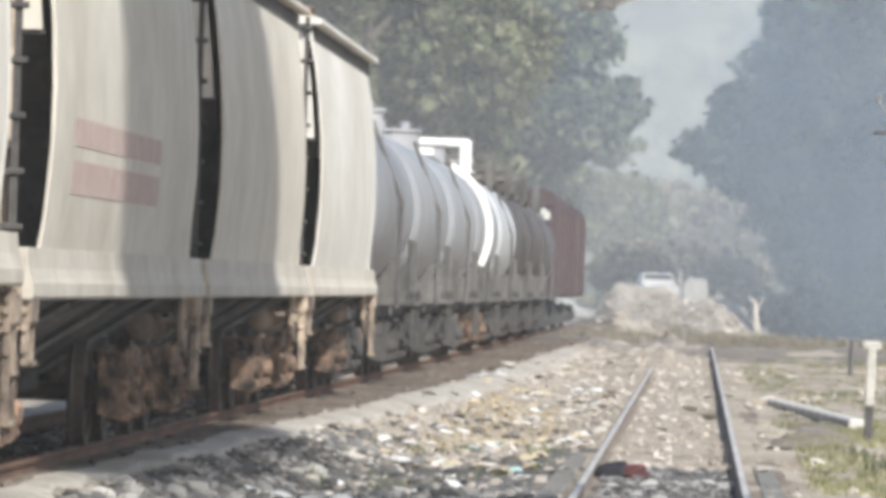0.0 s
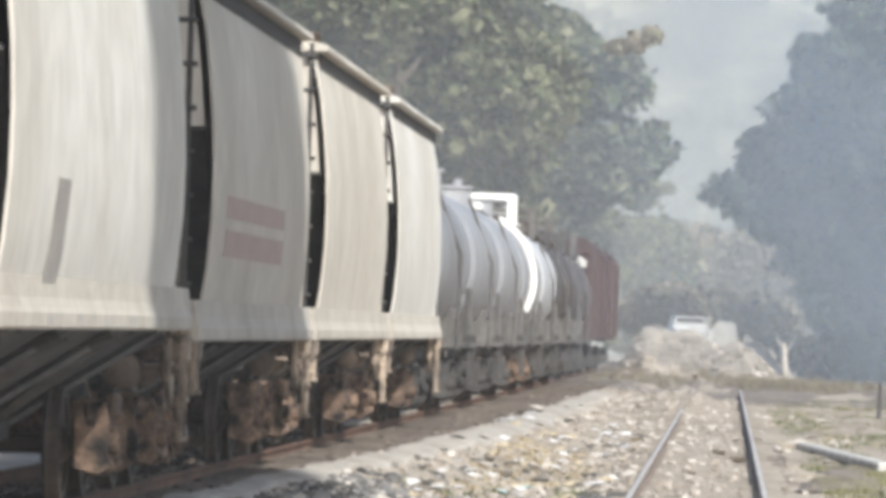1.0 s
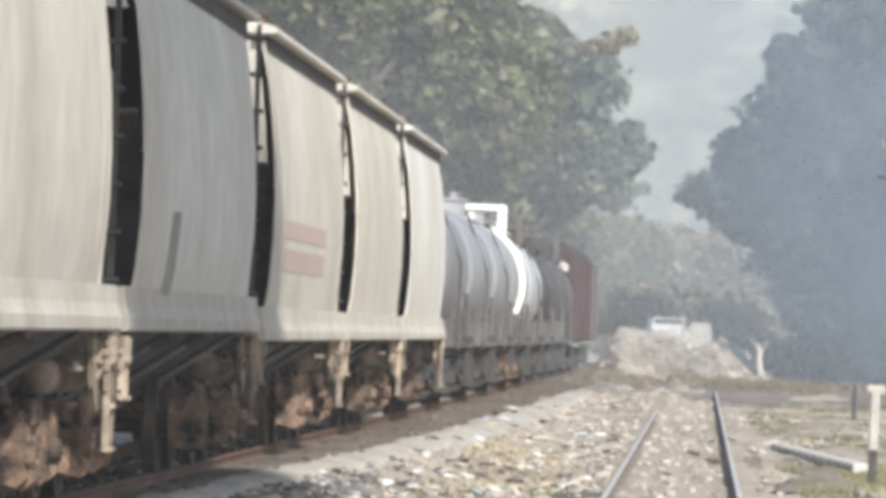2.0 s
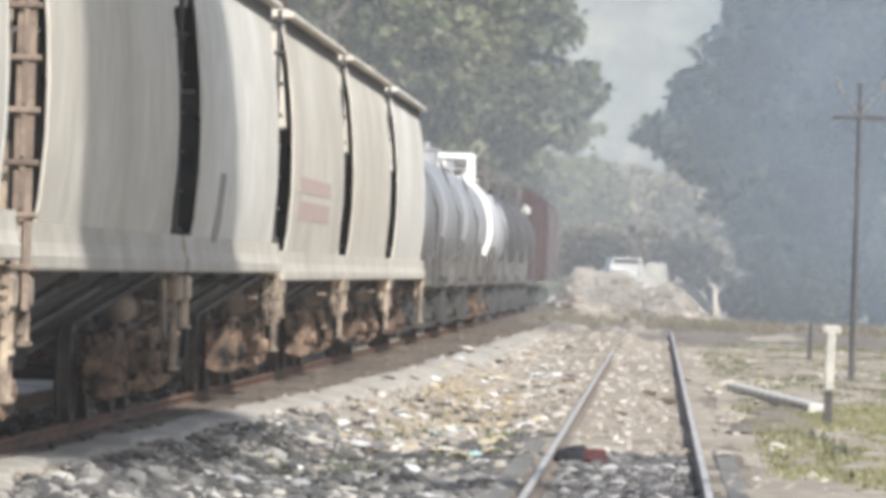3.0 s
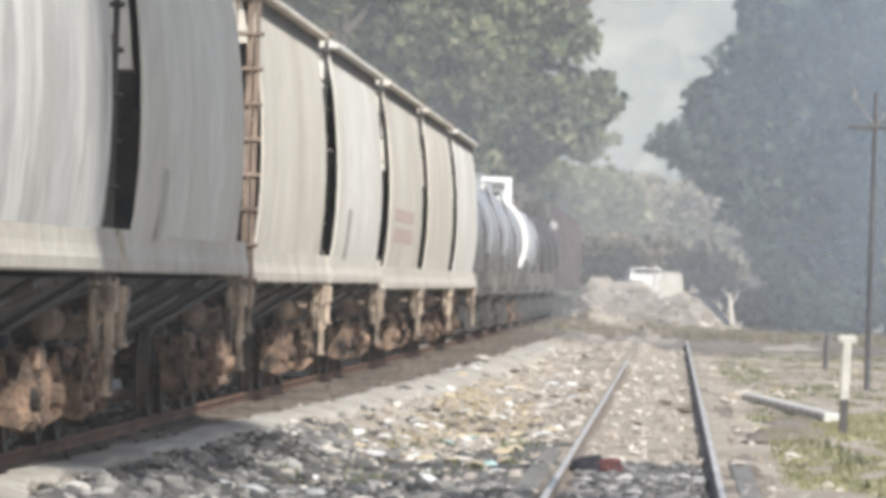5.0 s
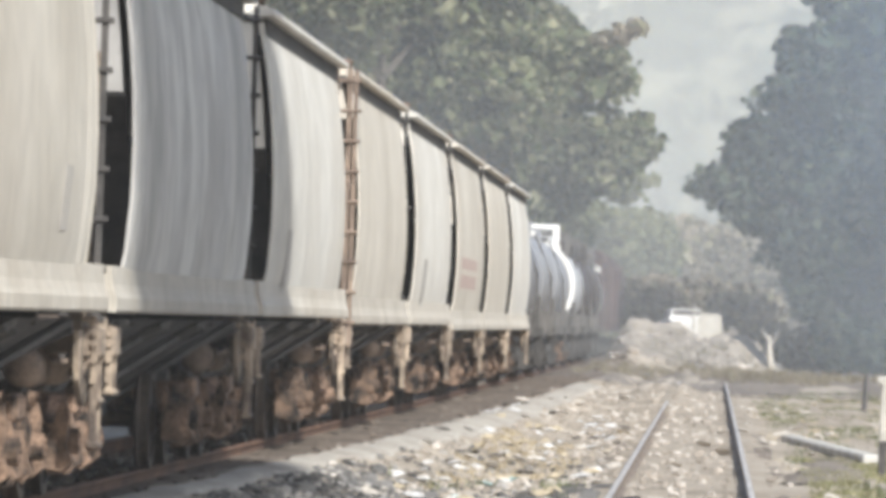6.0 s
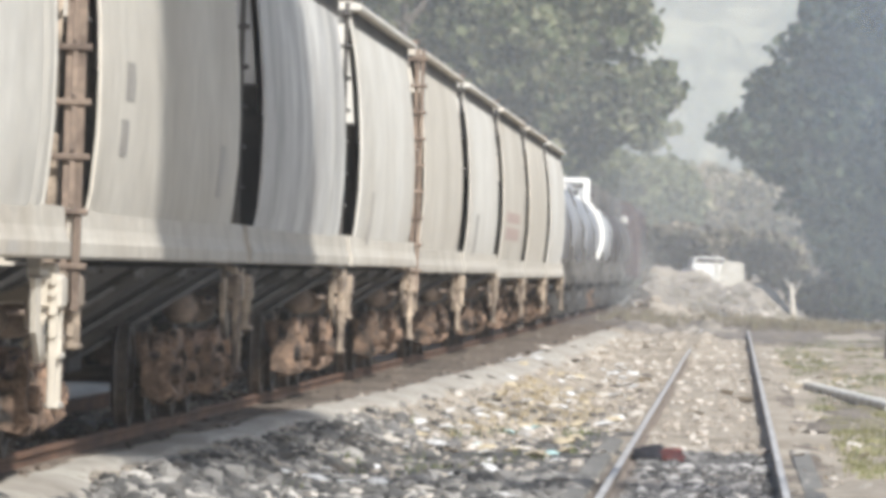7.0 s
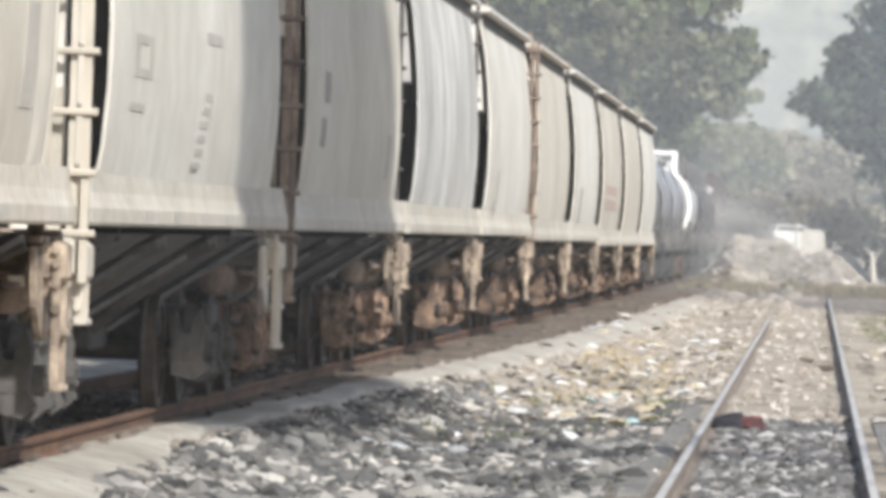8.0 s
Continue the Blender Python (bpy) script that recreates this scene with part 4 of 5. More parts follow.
# ---- the train, from its last hoppers forward ----
END0, SPEED = 94.9 + 1.15, 12.06      # front of the foremost hopper at the start, metres a second
TRAIN = []
PLAN = [
    ("white", "pale dusty white covered hopper car behind the tank cars"),
    ("cream", "dull cream covered hopper car with rain streaks"),
    ("cream", "cream covered hopper car with faded red stripes"),
    ("white", "off-white covered hopper car with a dark side panel"),
    ("cream", "clean cream covered hopper car with a plain side"),
    ("white", "plain off-white covered hopper car with dusty trucks"),
    ("streaked", "weathered grey covered hopper car with pale streaks"),
    ("cream", "cream covered hopper car with small dark stencils"),
    ("white", "off-white covered hopper car with columns of stencilled marks"),
    ("cream", "cream covered hopper car with rusty ladders"),
    ("white", "off-white covered hopper car at the rear"),
]
for i, (paint, label) in enumerate(PLAN):
    car = hopper(paint, label, PAINT["cream"] if i == 8 else TAN, 0.0 if i < 3 else (0.09 if i < 5 else 0.16), PAINT["cream"] if i == 8 else RUST if i in (4, 7, 9) else GRIME_AND_SHADE, GRIME_AND_SHADE if i == 8 else DUST, i in (3, 4))
    TRAIN.append((car, END0 - PITCH * (i + 1), PITCH))
    if i == 2:
        patch(car, "stripe", 2.8, 10.6, 2.27, 2.47, STENCIL_RED)
        patch(car, "stripe", 2.8, 10.6, 1.93, 2.17, STENCIL_RED)
    if i == 3:
        patch(car, "side_panel", 4.0, 4.9, 1.55, 2.28, STENCIL, 0.3)
    if i == 5:
        patch(car, "side_panel", 3.6, 4.2, 1.6, 2.25, FAINT, 0.3)
    if i == 7:
        patch(car, "stencil", 3.2, 3.9, 2.5, 2.78, STENCIL)
        patch(car, "stencil", 2.9, 3.5, 2.1, 2.36, STENCIL)
        patch(car, "side_panel", 12.4, 12.9, 1.9, 2.35, FAINT, 0.2)
    if i == 8:
        # square emblem of thin bars, a short column of lettering, and small marks
        patch(car, "stencil", 2.7, 3.9, 2.54, 2.6, FAINT)
        patch(car, "stencil", 2.7, 3.9, 2.32, 2.38, FAINT)
        patch(car, "stencil", 2.7, 3.0, 2.38, 2.54, FAINT)
        patch(car, "stencil", 3.6, 3.9, 2.38, 2.54, FAINT)
        patch(car, "stencil", 7.9, 9.2, 2.68, 2.76, FAINT)
        for k in range(6):
            patch(car, "stencil", 7.4 + 0.1 * k, 8.0 + 0.1 * k, 1.77 + 0.1 * k, 1.82 + 0.1 * k, FAINT)
        patch(car, "stencil", 2.6, 3.5, 2.1, 2.15, FAINT)
    if i in (3, 8, 9, 10):
        for k in range(5):
            bm = bmesh.new()
            low = 1.225 + (0.09 if i < 5 else 0.16)
            box(bm, (1.573, 4.0 + 2.1 * k, low), (1.577, 4.6 + 2.1 * k, low + 0.075))
            part("stencil", bm, FAINT, car)
    if i == 9:
        patch(car, "side_panel", 13.2, 13.8, 2.0, 2.6, FAINT, 0.2)
FORWARD = [
    (tank, (TANKBLUE, "blue-grey tank car with a weathered shell", False, False), TPITCH),
    (tank, (TANKGREY, "streaked grey tank car", False, False), TPITCH),
    (tank, (TANKGREY, "grey tank car with pale run-off streaks", False, False), TPITCH),
    (tank, (TANKGREY, "grey tank car with a white band and white dome railing", True), TPITCH),
    (tank, (TANKLIGHT, "plain light grey tank car ahead of the banded one"), TPITCH),
    (tank, (TANKDARK, "black tank car with a grimy shell"), TPITCH),
    (tank, (TANKDARK, "black tank car with a grimy shell"), TPITCH),
    (tank, (TANKDARK, "black tank car coupled behind a red boxcar"), TPITCH),
    (boxcar, (REDCAR, "faded dark red boxcar with a pale emblem", True), PITCH),
    (boxcar, (REDCAR, "faded dark red boxcar near the front", False), PITCH),
    (boxcar, (REDCAR, "faded dark red boxcar near the front", False), PITCH),
]
at = END0
for build, args, length in FORWARD:
    TRAIN.append((build(*args), at, length))
    at += length

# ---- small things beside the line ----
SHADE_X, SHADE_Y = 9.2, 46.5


def marker_post(x, y):
    z = land(x, y)
    base = empty("marker_post", "white marker post with a dark foot and a small head", "post")
    base.matrix_basis = pose(x, y, z, 0, 1.0, 0)
    bm = bmesh.new()
    bbox(bm, (-0.06, -0.06, -0.1), (0.06, 0.06, 0.5), 0.012)
    part("foot", bm, GRIME_AND_SHADE, base, "black painted foot")
    bm = bmesh.new()
    bbox(bm, (-0.06, -0.06, 0.5), (0.06, 0.06, 1.3), 0.012)
    part("shaft", bm, CONCRETE, base)
    bm = bmesh.new()
    bbox(bm, (-0.13, -0.05, 1.26), (0.13, 0.05, 1.39), 0.03)
    part("head", bm, CONCRETE, base)


def utility_pole(x, y, h):
    z = land(x, y)
    base = empty("utility_pole", "thin dark wooden pole with braced crossarms", "utility pole")
    base.matrix_basis = pose(x, y, z)
    bm = bmesh.new()
    rod(bm, (0, 0, -0.2), (0, 0, h), 0.07, 10, 0.045)
    part("pole", bm, POLEWOOD, base)
    for z1 in (h - 0.75,):
        bm = bmesh.new()
        bbox(bm, (-0.55, -0.05, z1), (0.55, 0.05, z1 + 0.09), 0.01)
        part("crossarm", bm, POLEWOOD, base)
    for s in (-1, 1):
        bm = bmesh.new()
        rod(bm, (0, -0.06, h - 0.7), (s * 0.4, -0.06, h - 0.15), 0.018, 6)
        rod(bm, (s * 0.45, 0, h - 0.12), (s * 0.45, 0, h + 0.06), 0.04, 8)
        part("brace", bm, STRIP, base, "grey brace and insulator")


def fence_post(x, y, h):
    base = empty("fence_post", "short dark wooden fence post", "post", "fence posts beside the track")
    base.matrix_basis = pose(x, y, land(x, y))
    bm = bmesh.new()
    rod(bm, (0, 0, -0.15), (0.02, 0, h), 0.065, 9, 0.05)
    part("shaft", bm, POLEWOOD, base)


def kerb():
    base = empty("kerb", "pale low concrete kerb lying beside the track", "kerb")
    base.matrix_basis = pose(0, 0, 0)
    a, b = Vector((1.43, 125, 0)), Vector((2.5, 107, 0))
    k = 11
    for i in range(k):
        p, q = a.lerp(b, i / k), a.lerp(b, (i + 0.998) / k)
        bm = bmesh.new()
        m = Matrix.Translation((*((p + q) / 2).xy, -0.42)) @ (q - p).to_track_quat("Y", "Z").to_matrix().to_4x4()
        bbox(bm, (-0.14, -(q - p).length / 2, -0.16), (0.14, (q - p).length / 2, 0.07), 0.03)
        o = part("kerb_stone", bm, PALE, base)
        o.matrix_basis = m


def snag(x, y):
    base = empty("dead_tree", "bleached leaning dead trunk on the far bank", "dead tree")
    base.matrix_basis = pose(x, y, land(x, y) - 0.1)
    bm = bmesh.new()
    rod(bm, (0.1, 0, 0), (-0.02, 0, 1.0), 0.15, 9, 0.11)
    rod(bm, (-0.02, 0, 0.97), (-0.08, 0, 1.75), 0.11, 8, 0.06)
    part("trunk", bm, PALEBARK, base)
    for tips in (((0, 0, 0.25), (-0.95, -0.3, 0.0), 0.12, 0.06), ((-0.03, 0, 1.2), (0.35, 0, 1.9), 0.05, 0.02), ((-0.04, 0, 1.45), (-0.42, 0, 1.95), 0.05, 0.02), ((0.1, 0, 0.3), (0.75, -0.2, 0.05), 0.09, 0.04)):
        bm = bmesh.new()
        rod(bm, tips[0], tips[1], tips[2], 7, tips[3])
        part("branch", bm, PALEBARK, base)


def low_wall(x, y):
    base = empty("low_wall", "whitewashed low wall with a sloping end on the bank", "wall")
    base.matrix_basis = pose(x, y, land(x, y))
    bm = bmesh.new()
    prism(bm, [(-0.6, -0.3), (0.5, -0.3), (0.5, 0.95), (0.4, 1.2), (-0.35, 1.25), (-0.6, 0.9)], -0.2, 0.2)
    part("masonry", bm, CONCRETE, base)
    bm = bmesh.new()
    rod(bm, (-0.75, 0, -0.1), (-0.75, 0, 1.5), 0.06, 8)
    part("pillar", bm, CONCRETE, base)


def pickup():
    """The far white pickup that creeps along behind the bank."""
    base = empty("pickup", "far white pickup truck with a dark windscreen", "pickup truck")
    bm = bmesh.new()
    prism(bm, [(-0.85, 0.4), (0.85, 0.4), (0.88, 0.95), (0.8, 1.08), (-0.8, 1.08), (-0.88, 0.95)], -2.4, 2.4)
    part("body", bm, WHITE, base)
    bm = bmesh.new()
    prism(bm, [(-0.8, 1.08), (0.8, 1.08), (0.66, 1.62), (-0.66, 1.62)], -0.9, 0.9)
    part("cab", bm, WHITE, base)
    bm = bmesh.new()
    prism(bm, [(-0.66, 1.34), (0.66, 1.34), (0.6, 1.56), (-0.6, 1.56)], -0.92, -0.905)
    part("windscreen", bm, TANKDARK, base, "dark windscreen")
    bm = bmesh.new()
    rod(bm, (-0.8, 0, 0), (-0.58, 0, 0), 0.36, 16)
    w = part("wheel", bm, GRIME_AND_SHADE, base)
    w.matrix_basis = pose(0, -1.5, 0.36)
    again(w, base, pose(0, 1.5, 0.36))
    again(w, base, pose(1.38, -1.5, 0.36))
    again(w, base, pose(1.38, 1.5, 0.36))
    return base


marker_post(2.385, 95.75)
utility_pole(3.98, 141.2, 6.05)
fence_post(3.84, 174, 0.87)
fence_post(5.5, 162, 0.92)
fence_post(7.4, 169, 0.92)
kerb()
snag(2.5, 299)
low_wall(-0.1, 309)
DRIFT = []
truck_white = pickup()
pz = land(-1.5, 319)
DRIFT.append((truck_white, [(0.0, pose(-2.0, 319, pz, 0, 0, 8)), (4.0, pose(-1.48, 319, pz, 0, 0, 8)), (8.0, pose(-1.3, 319, pz, 0, 0, 8))]))


def litter(kind_name, label, cols, count, area, size, seed):
    """Scraps that lie about between the tracks, each a crumpled sheet of its own."""
    rng = random.Random(seed)
    meshes = []
    for k in range(4):
        bm = bmesh.new()
        pts = [Vector((math.cos(a) * rng.uniform(0.6, 1.1), math.sin(a) * rng.uniform(0.5, 1.0), rng.uniform(0.0, 0.35))) for a in (0.2, 1.1, 1.9, 2.9, 3.8, 4.7, 5.6)]
        top = bm.verts.new((0.1, 0, 0.5))
        low = bm.verts.new((0, 0, 0.02))
        vs = [bm.verts.new(p) for p in pts]
        for i in range(len(vs)):
            j = (i + 1) % len(vs)
            bm.faces.new((vs[i], vs[j], top))
            bm.faces.new((vs[j], vs[i], low))
        me = bpy.data.meshes.new(kind_name)
        bm.to_mesh(me)
        bm.free()
        meshes.append(me)
    for i in range(count):
        x, y = rng.uniform(area[0], area[1]), rng.uniform(area[2], area[3])
        me = meshes[i % 4]
        ob = new(kind_name, me)
        if not me.materials:
            me.materials.append(surf(kind_name, cols, None, 3, 0.7, fine=0.15, rand=0.2))
        s = size * rng.uniform(0.6, 1.7)
        ob.matrix_basis = pose(x, y, land(x, y) + 0.02, rng.uniform(-15, 15), rng.uniform(-15, 15), rng.uniform(0, 360)) @ Matrix.Diagonal((s, s, s * 0.8, 1))
        tagged(ob, label, "litter", "litter between the tracks")


litter("paper_scrap", "crumpled white paper scrap on the stones", (0.75, 0.73, 0.7), 80, (-4.0, -1.4, 56, 145), 0.11, 3)
litter("plastic_scrap", "faded tan plastic scrap on the stones", (0.6, 0.5, 0.34), 34, (-3.6, -1.5, 68, 128), 0.12, 4)
litter("pale_clod", "pale chalky clod on the ballast", (0.6, 0.54, 0.46), 90, (-4.0, 2.5, 56, 175), 0.11, 5)
litter("dark_scrap", "dark brown scrap of rotten wood on the stones", (0.12, 0.1, 0.08), 40, (-4.0, -1.4, 56, 140), 0.11, 6)
litter("blue_scrap", "pale turquoise plastic scrap on the stones", (0.45, 0.62, 0.6), 5, (-3.2, -1.6, 68, 92), 0.08, 8)
red = empty("red_rag", "crumpled dark red and black rag lying by the rail", "rag")
red.matrix_basis = pose(-0.72, 71.5, land(-0.72, 71.5) + 0.05, 0, 0, -12) @ Matrix.Scale(1.35, 4)
for nm, x, rr, mt in (("cloth", 0.1, 0.1, surf("red_cloth", (0.17, 0.04, 0.035), (0.06, 0.025, 0.025), 9, 0.9)), ("dark_cloth", -0.07, 0.12, surf("black_cloth", (0.012, 0.012, 0.016), (0.025, 0.024, 0.03), 9, 0.9))):
    bm = bmesh.new()
    bmesh.ops.create_icosphere(bm, subdivisions=2, radius=rr)
    for v in bm.verts:
        v.co = Vector((v.co.x * 1.3 + x, v.co.y, max(-0.02, v.co.z * 0.85))) * (1 + 0.4 * noise.noise(v.co * 14))
    part(nm, bm, mt, red, "black cloth" if nm == "dark_cloth" else "")

# ---- tinted sheets for drifting smoke, haze and dust ----
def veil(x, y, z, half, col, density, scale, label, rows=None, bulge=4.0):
    """One curved sheet, its tint standing in for a bank of haze and smoke."""
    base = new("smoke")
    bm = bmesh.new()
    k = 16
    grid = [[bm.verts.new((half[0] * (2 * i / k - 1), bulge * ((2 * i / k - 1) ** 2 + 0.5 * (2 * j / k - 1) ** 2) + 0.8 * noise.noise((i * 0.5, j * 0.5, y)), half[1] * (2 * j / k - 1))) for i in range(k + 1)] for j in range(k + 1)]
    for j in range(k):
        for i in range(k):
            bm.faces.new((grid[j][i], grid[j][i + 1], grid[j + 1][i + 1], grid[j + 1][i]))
    part("bank", bm, haze_sheet_mat("smoke", col, density, scale, half), base, smooth=True)
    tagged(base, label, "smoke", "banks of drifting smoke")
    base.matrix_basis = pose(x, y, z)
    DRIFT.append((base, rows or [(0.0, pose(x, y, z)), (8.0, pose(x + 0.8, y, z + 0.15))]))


veil(14, 306, 11, (27, 21), (0.21, 0.295, 0.41), 0.42, 0.12, "blue-tinted sheet for the smoky haze before the dark cedars", [(0.0, pose(13, 306, 11)), (2.5, pose(16, 306, 11)), (5.5, pose(22, 306, 11)), (8.0, pose(24, 306, 11))])
# faint sheet added close to the camera to lift dark tones like glare
veil(0, 40, 2, (9, 6), (0.55, 0.57, 0.6), 0.03, 0.3, "faint added sheet that lifts the darks like lens glare", None, 0.5)
veil(0, 205, 7, (22, 14), (0.52, 0.56, 0.62), 0.08, 0.1, "thin bluish sheet for the haze across the line")
veil(-3, 276, 9, (32, 20), (0.57, 0.58, 0.58), 0.17, 0.08, "thin grey sheet for the haze behind the train")
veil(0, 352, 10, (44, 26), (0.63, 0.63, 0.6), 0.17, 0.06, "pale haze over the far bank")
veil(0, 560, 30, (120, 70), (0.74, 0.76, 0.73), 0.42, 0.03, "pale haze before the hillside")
veil(-3, 316, 1.2, (4.5, 3.2), (0.62, 0.60, 0.56), 0.42, 0.4, "dust raised beside the head of the train", [(0.0, pose(-13, 316, 1.0)), (5.5, pose(-10, 316, 1.0)), (8.0, pose(-4.2, 316, 1.3))], 1.0)

# ---- trees and growth ----
LEAF_V = np.array([(-0.5, 0, -0.5), (0.5, 0, -0.5), (0.62, 0.12, 0.5), (-0.38, -0.1, 0.55), (0.05, 0.2, 0.95)])
LEAF_F = np.array([(0, 1, 3), (1, 2, 3), (3, 2, 4)])


def sprays(lobes, count, size, rng, shell=0.55):
    """Many small leaf sprays, thick near the skin of each lobe. lobes: rows of centre and radii."""
    lobes = np.array(lobes, float)
    vol = lobes[:, 3] * lobes[:, 4] * lobes[:, 5]
    pick = rng.choice(len(lobes), count, p=vol ** 0.75 / (vol ** 0.75).sum())
    d = rng.normal(size=(count, 3))
    d /= np.linalg.norm(d, axis=1)[:, None]
    rad = (shell + (1 - shell) * rng.uniform(size=count) ** 0.6)
    wob = np.array([1 + 0.38 * noise.noise(Vector((a * 2.2 + k * 3.7, b * 2.2, c * 2.2))) for (a, b, c), k in zip(d, pick)])
    p = lobes[pick, :3] + d * (rad * wob)[:, None] * lobes[pick, 3:6]
    s = size * np.exp(rng.normal(0, 0.35, count))
    q = rng.normal(size=(count, 4))
    q /= np.linalg.norm(q, axis=1)[:, None]
    w, x, y, z = q.T
    R = np.stack([1 - 2 * (y * y + z * z), 2 * (x * y - z * w), 2 * (x * z + y * w), 2 * (x * y + z * w), 1 - 2 * (x * x + z * z), 2 * (y * z - x * w), 2 * (x * z - y * w), 2 * (y * z + x * w), 1 - 2 * (x * x + y * y)], 1).reshape(-1, 3, 3)
    v = np.einsum("nij,kj->nki", R, LEAF_V) * s[:, None, None] + p[:, None, :]
    f = LEAF_F[None] + (np.arange(count) * len(LEAF_V))[:, None, None]
    return v.reshape(-1, 3), f.reshape(-1, 3)


def tree(x, y, height, lobes, count, size, leaf, seed, label, bark=None, trunk_r=0.35, category="tree", lean=0.0, forks=1):
    """A tapered trunk, limbs that run into the lobes of the crown, and the crown of leaf sprays."""
    rng = np.random.RandomState(seed)
    z = land(x, y)
    base = empty("tree", label, category)
    base.matrix_basis = pose(x, y, z)
    bm = bmesh.new()
    pts = [Vector((lean * t * t + 0.12 * math.sin(3 * t + seed), 0.1 * math.cos(4 * t + seed), height * 0.72 * t - 0.15)) for t in (0, 0.15, 0.35, 0.55, 0.78, 1.0)]
    for i, (a, b) in enumerate(zip(pts, pts[1:])):
        rod(bm, a, b, trunk_r * (1 - 0.16 * i), 10, trunk_r * (1 - 0.16 * (i + 1)))
    part("trunk", bm, bark or BARK, base)
    bm = bmesh.new()
    for lx, ly, lz, rx, ry, rz in lobes[::forks]:
        t = min(0.95, max(0.15, (lz - 1.5) / (height * 0.8)))
        k = t * 5
        i = min(4, int(k))
        a = pts[i].lerp(pts[i + 1], k - i)
        mid = a.lerp(Vector((lx, ly, lz)), 0.55) + Vector((0, 0, -0.3))
        rod(bm, a, mid, trunk_r * 0.35, 7, trunk_r * 0.22)
        rod(bm, mid, (lx, ly, lz + rz * 0.5), trunk_r * 0.22, 6, trunk_r * 0.06)
        for _ in range(4):
            e = Vector((lx + rng.uniform(-0.8, 0.8) * rx, ly + rng.uniform(-0.8, 0.8) * ry, lz + rng.uniform(-0.5, 0.8) * rz))
            rod(bm, mid, e, trunk_r * 0.12, 5, trunk_r * 0.04)
    part("limbs", bm, bark or BARK, base)
    v, f = sprays(lobes, count, size, rng)
    heap("crown", v.tolist(), f.tolist(), leaf, base)
    return base


def lobes_in(rng, n, cx, cz, rx, ry, rz, r):
    out = []
    for _ in range(n):
        d = Vector((rng.gauss(0, 1), rng.gauss(0, 1), rng.gauss(0, 1))).normalized() * rng.uniform(0.45, 1.0)
        k = r * rng.uniform(0.7, 1.3)
        out.append((cx + d.x * rx, d.y * ry, cz + d.z * rz, k * 1.15, k * 1.1, k * 0.8))
    return out


rg = random.Random(11)
# big olive trees beyond the train
olive = tree(-14.5, 300, 21, lobes_in(rg, 26, 0.5, 12.5, 7.5, 6, 7.0, 2.4), 42000, 0.27, LEAF, 21, "tall olive-green tree with a broad dusty crown behind the train", trunk_r=0.5)
dry_v, dry_f = sprays([(10.2, -4.0, 14.4, 0.7, 0.7, 0.5), (10.9, -4.0, 14.75, 0.6, 0.6, 0.4), (9.5, -4.0, 14.2, 0.6, 0.5, 0.4)], 600, 0.15, np.random.RandomState(61), 0.2)
dry = heap("dry_bough", dry_v.tolist(), dry_f.tolist(), LEAF_BROWN, olive)
tagged(dry, "withered brown bough")
tree(-22.0, 285, 22, lobes_in(rg, 24, 0, 13, 7.5, 6, 7.5, 2.5), 34000, 0.29, LEAF, 22, "tall olive-green tree with a broad dusty crown behind the train", trunk_r=0.5)
tree(-11.5, 350, 20, lobes_in(rg, 24, 1.0, 13, 6.5, 5, 5.5, 2.3), 22000, 0.28, LEAF, 23, "olive-green tree further along the curve", trunk_r=0.4)
# pale growth beside the far bank
tree(-4.6, 392, 11, lobes_in(rg, 14, 0, 5.2, 2.6, 2, 4.4, 1.5), 7000, 0.26, LEAF_PALE, 25, "pale green willowy tree by the far bank", trunk_r=0.2)
tree(-8.5, 405, 17, lobes_in(rg, 18, 0.5, 8.0, 4.2, 2, 6.4, 1.9), 10000, 0.28, LEAF_PALE, 26, "pale green willowy tree by the far bank", trunk_r=0.2)
tree(-1.5, 412, 7.5, lobes_in(rg, 10, 0, 4.0, 2.2, 2, 2.4, 1.2), 4000, 0.28, LEAF_BROWN, 27, "bare brownish tree behind the bank", trunk_r=0.18)
tree(1.6, 385, 6.5, lobes_in(rg, 12, 0, 3.0, 2.6, 2, 2.2, 1.2), 5000, 0.28, LEAF_BROWN, 28, "bushy brown-green tree behind the bank", trunk_r=0.2)
tree(4.3, 365, 6.0, lobes_in(rg, 10, 0, 2.8, 2.2, 2, 2.4, 1.2), 4000, 0.26, LEAF_BROWN, 29, "low brown-green bush beside the bank", trunk_r=0.15, category="bush")
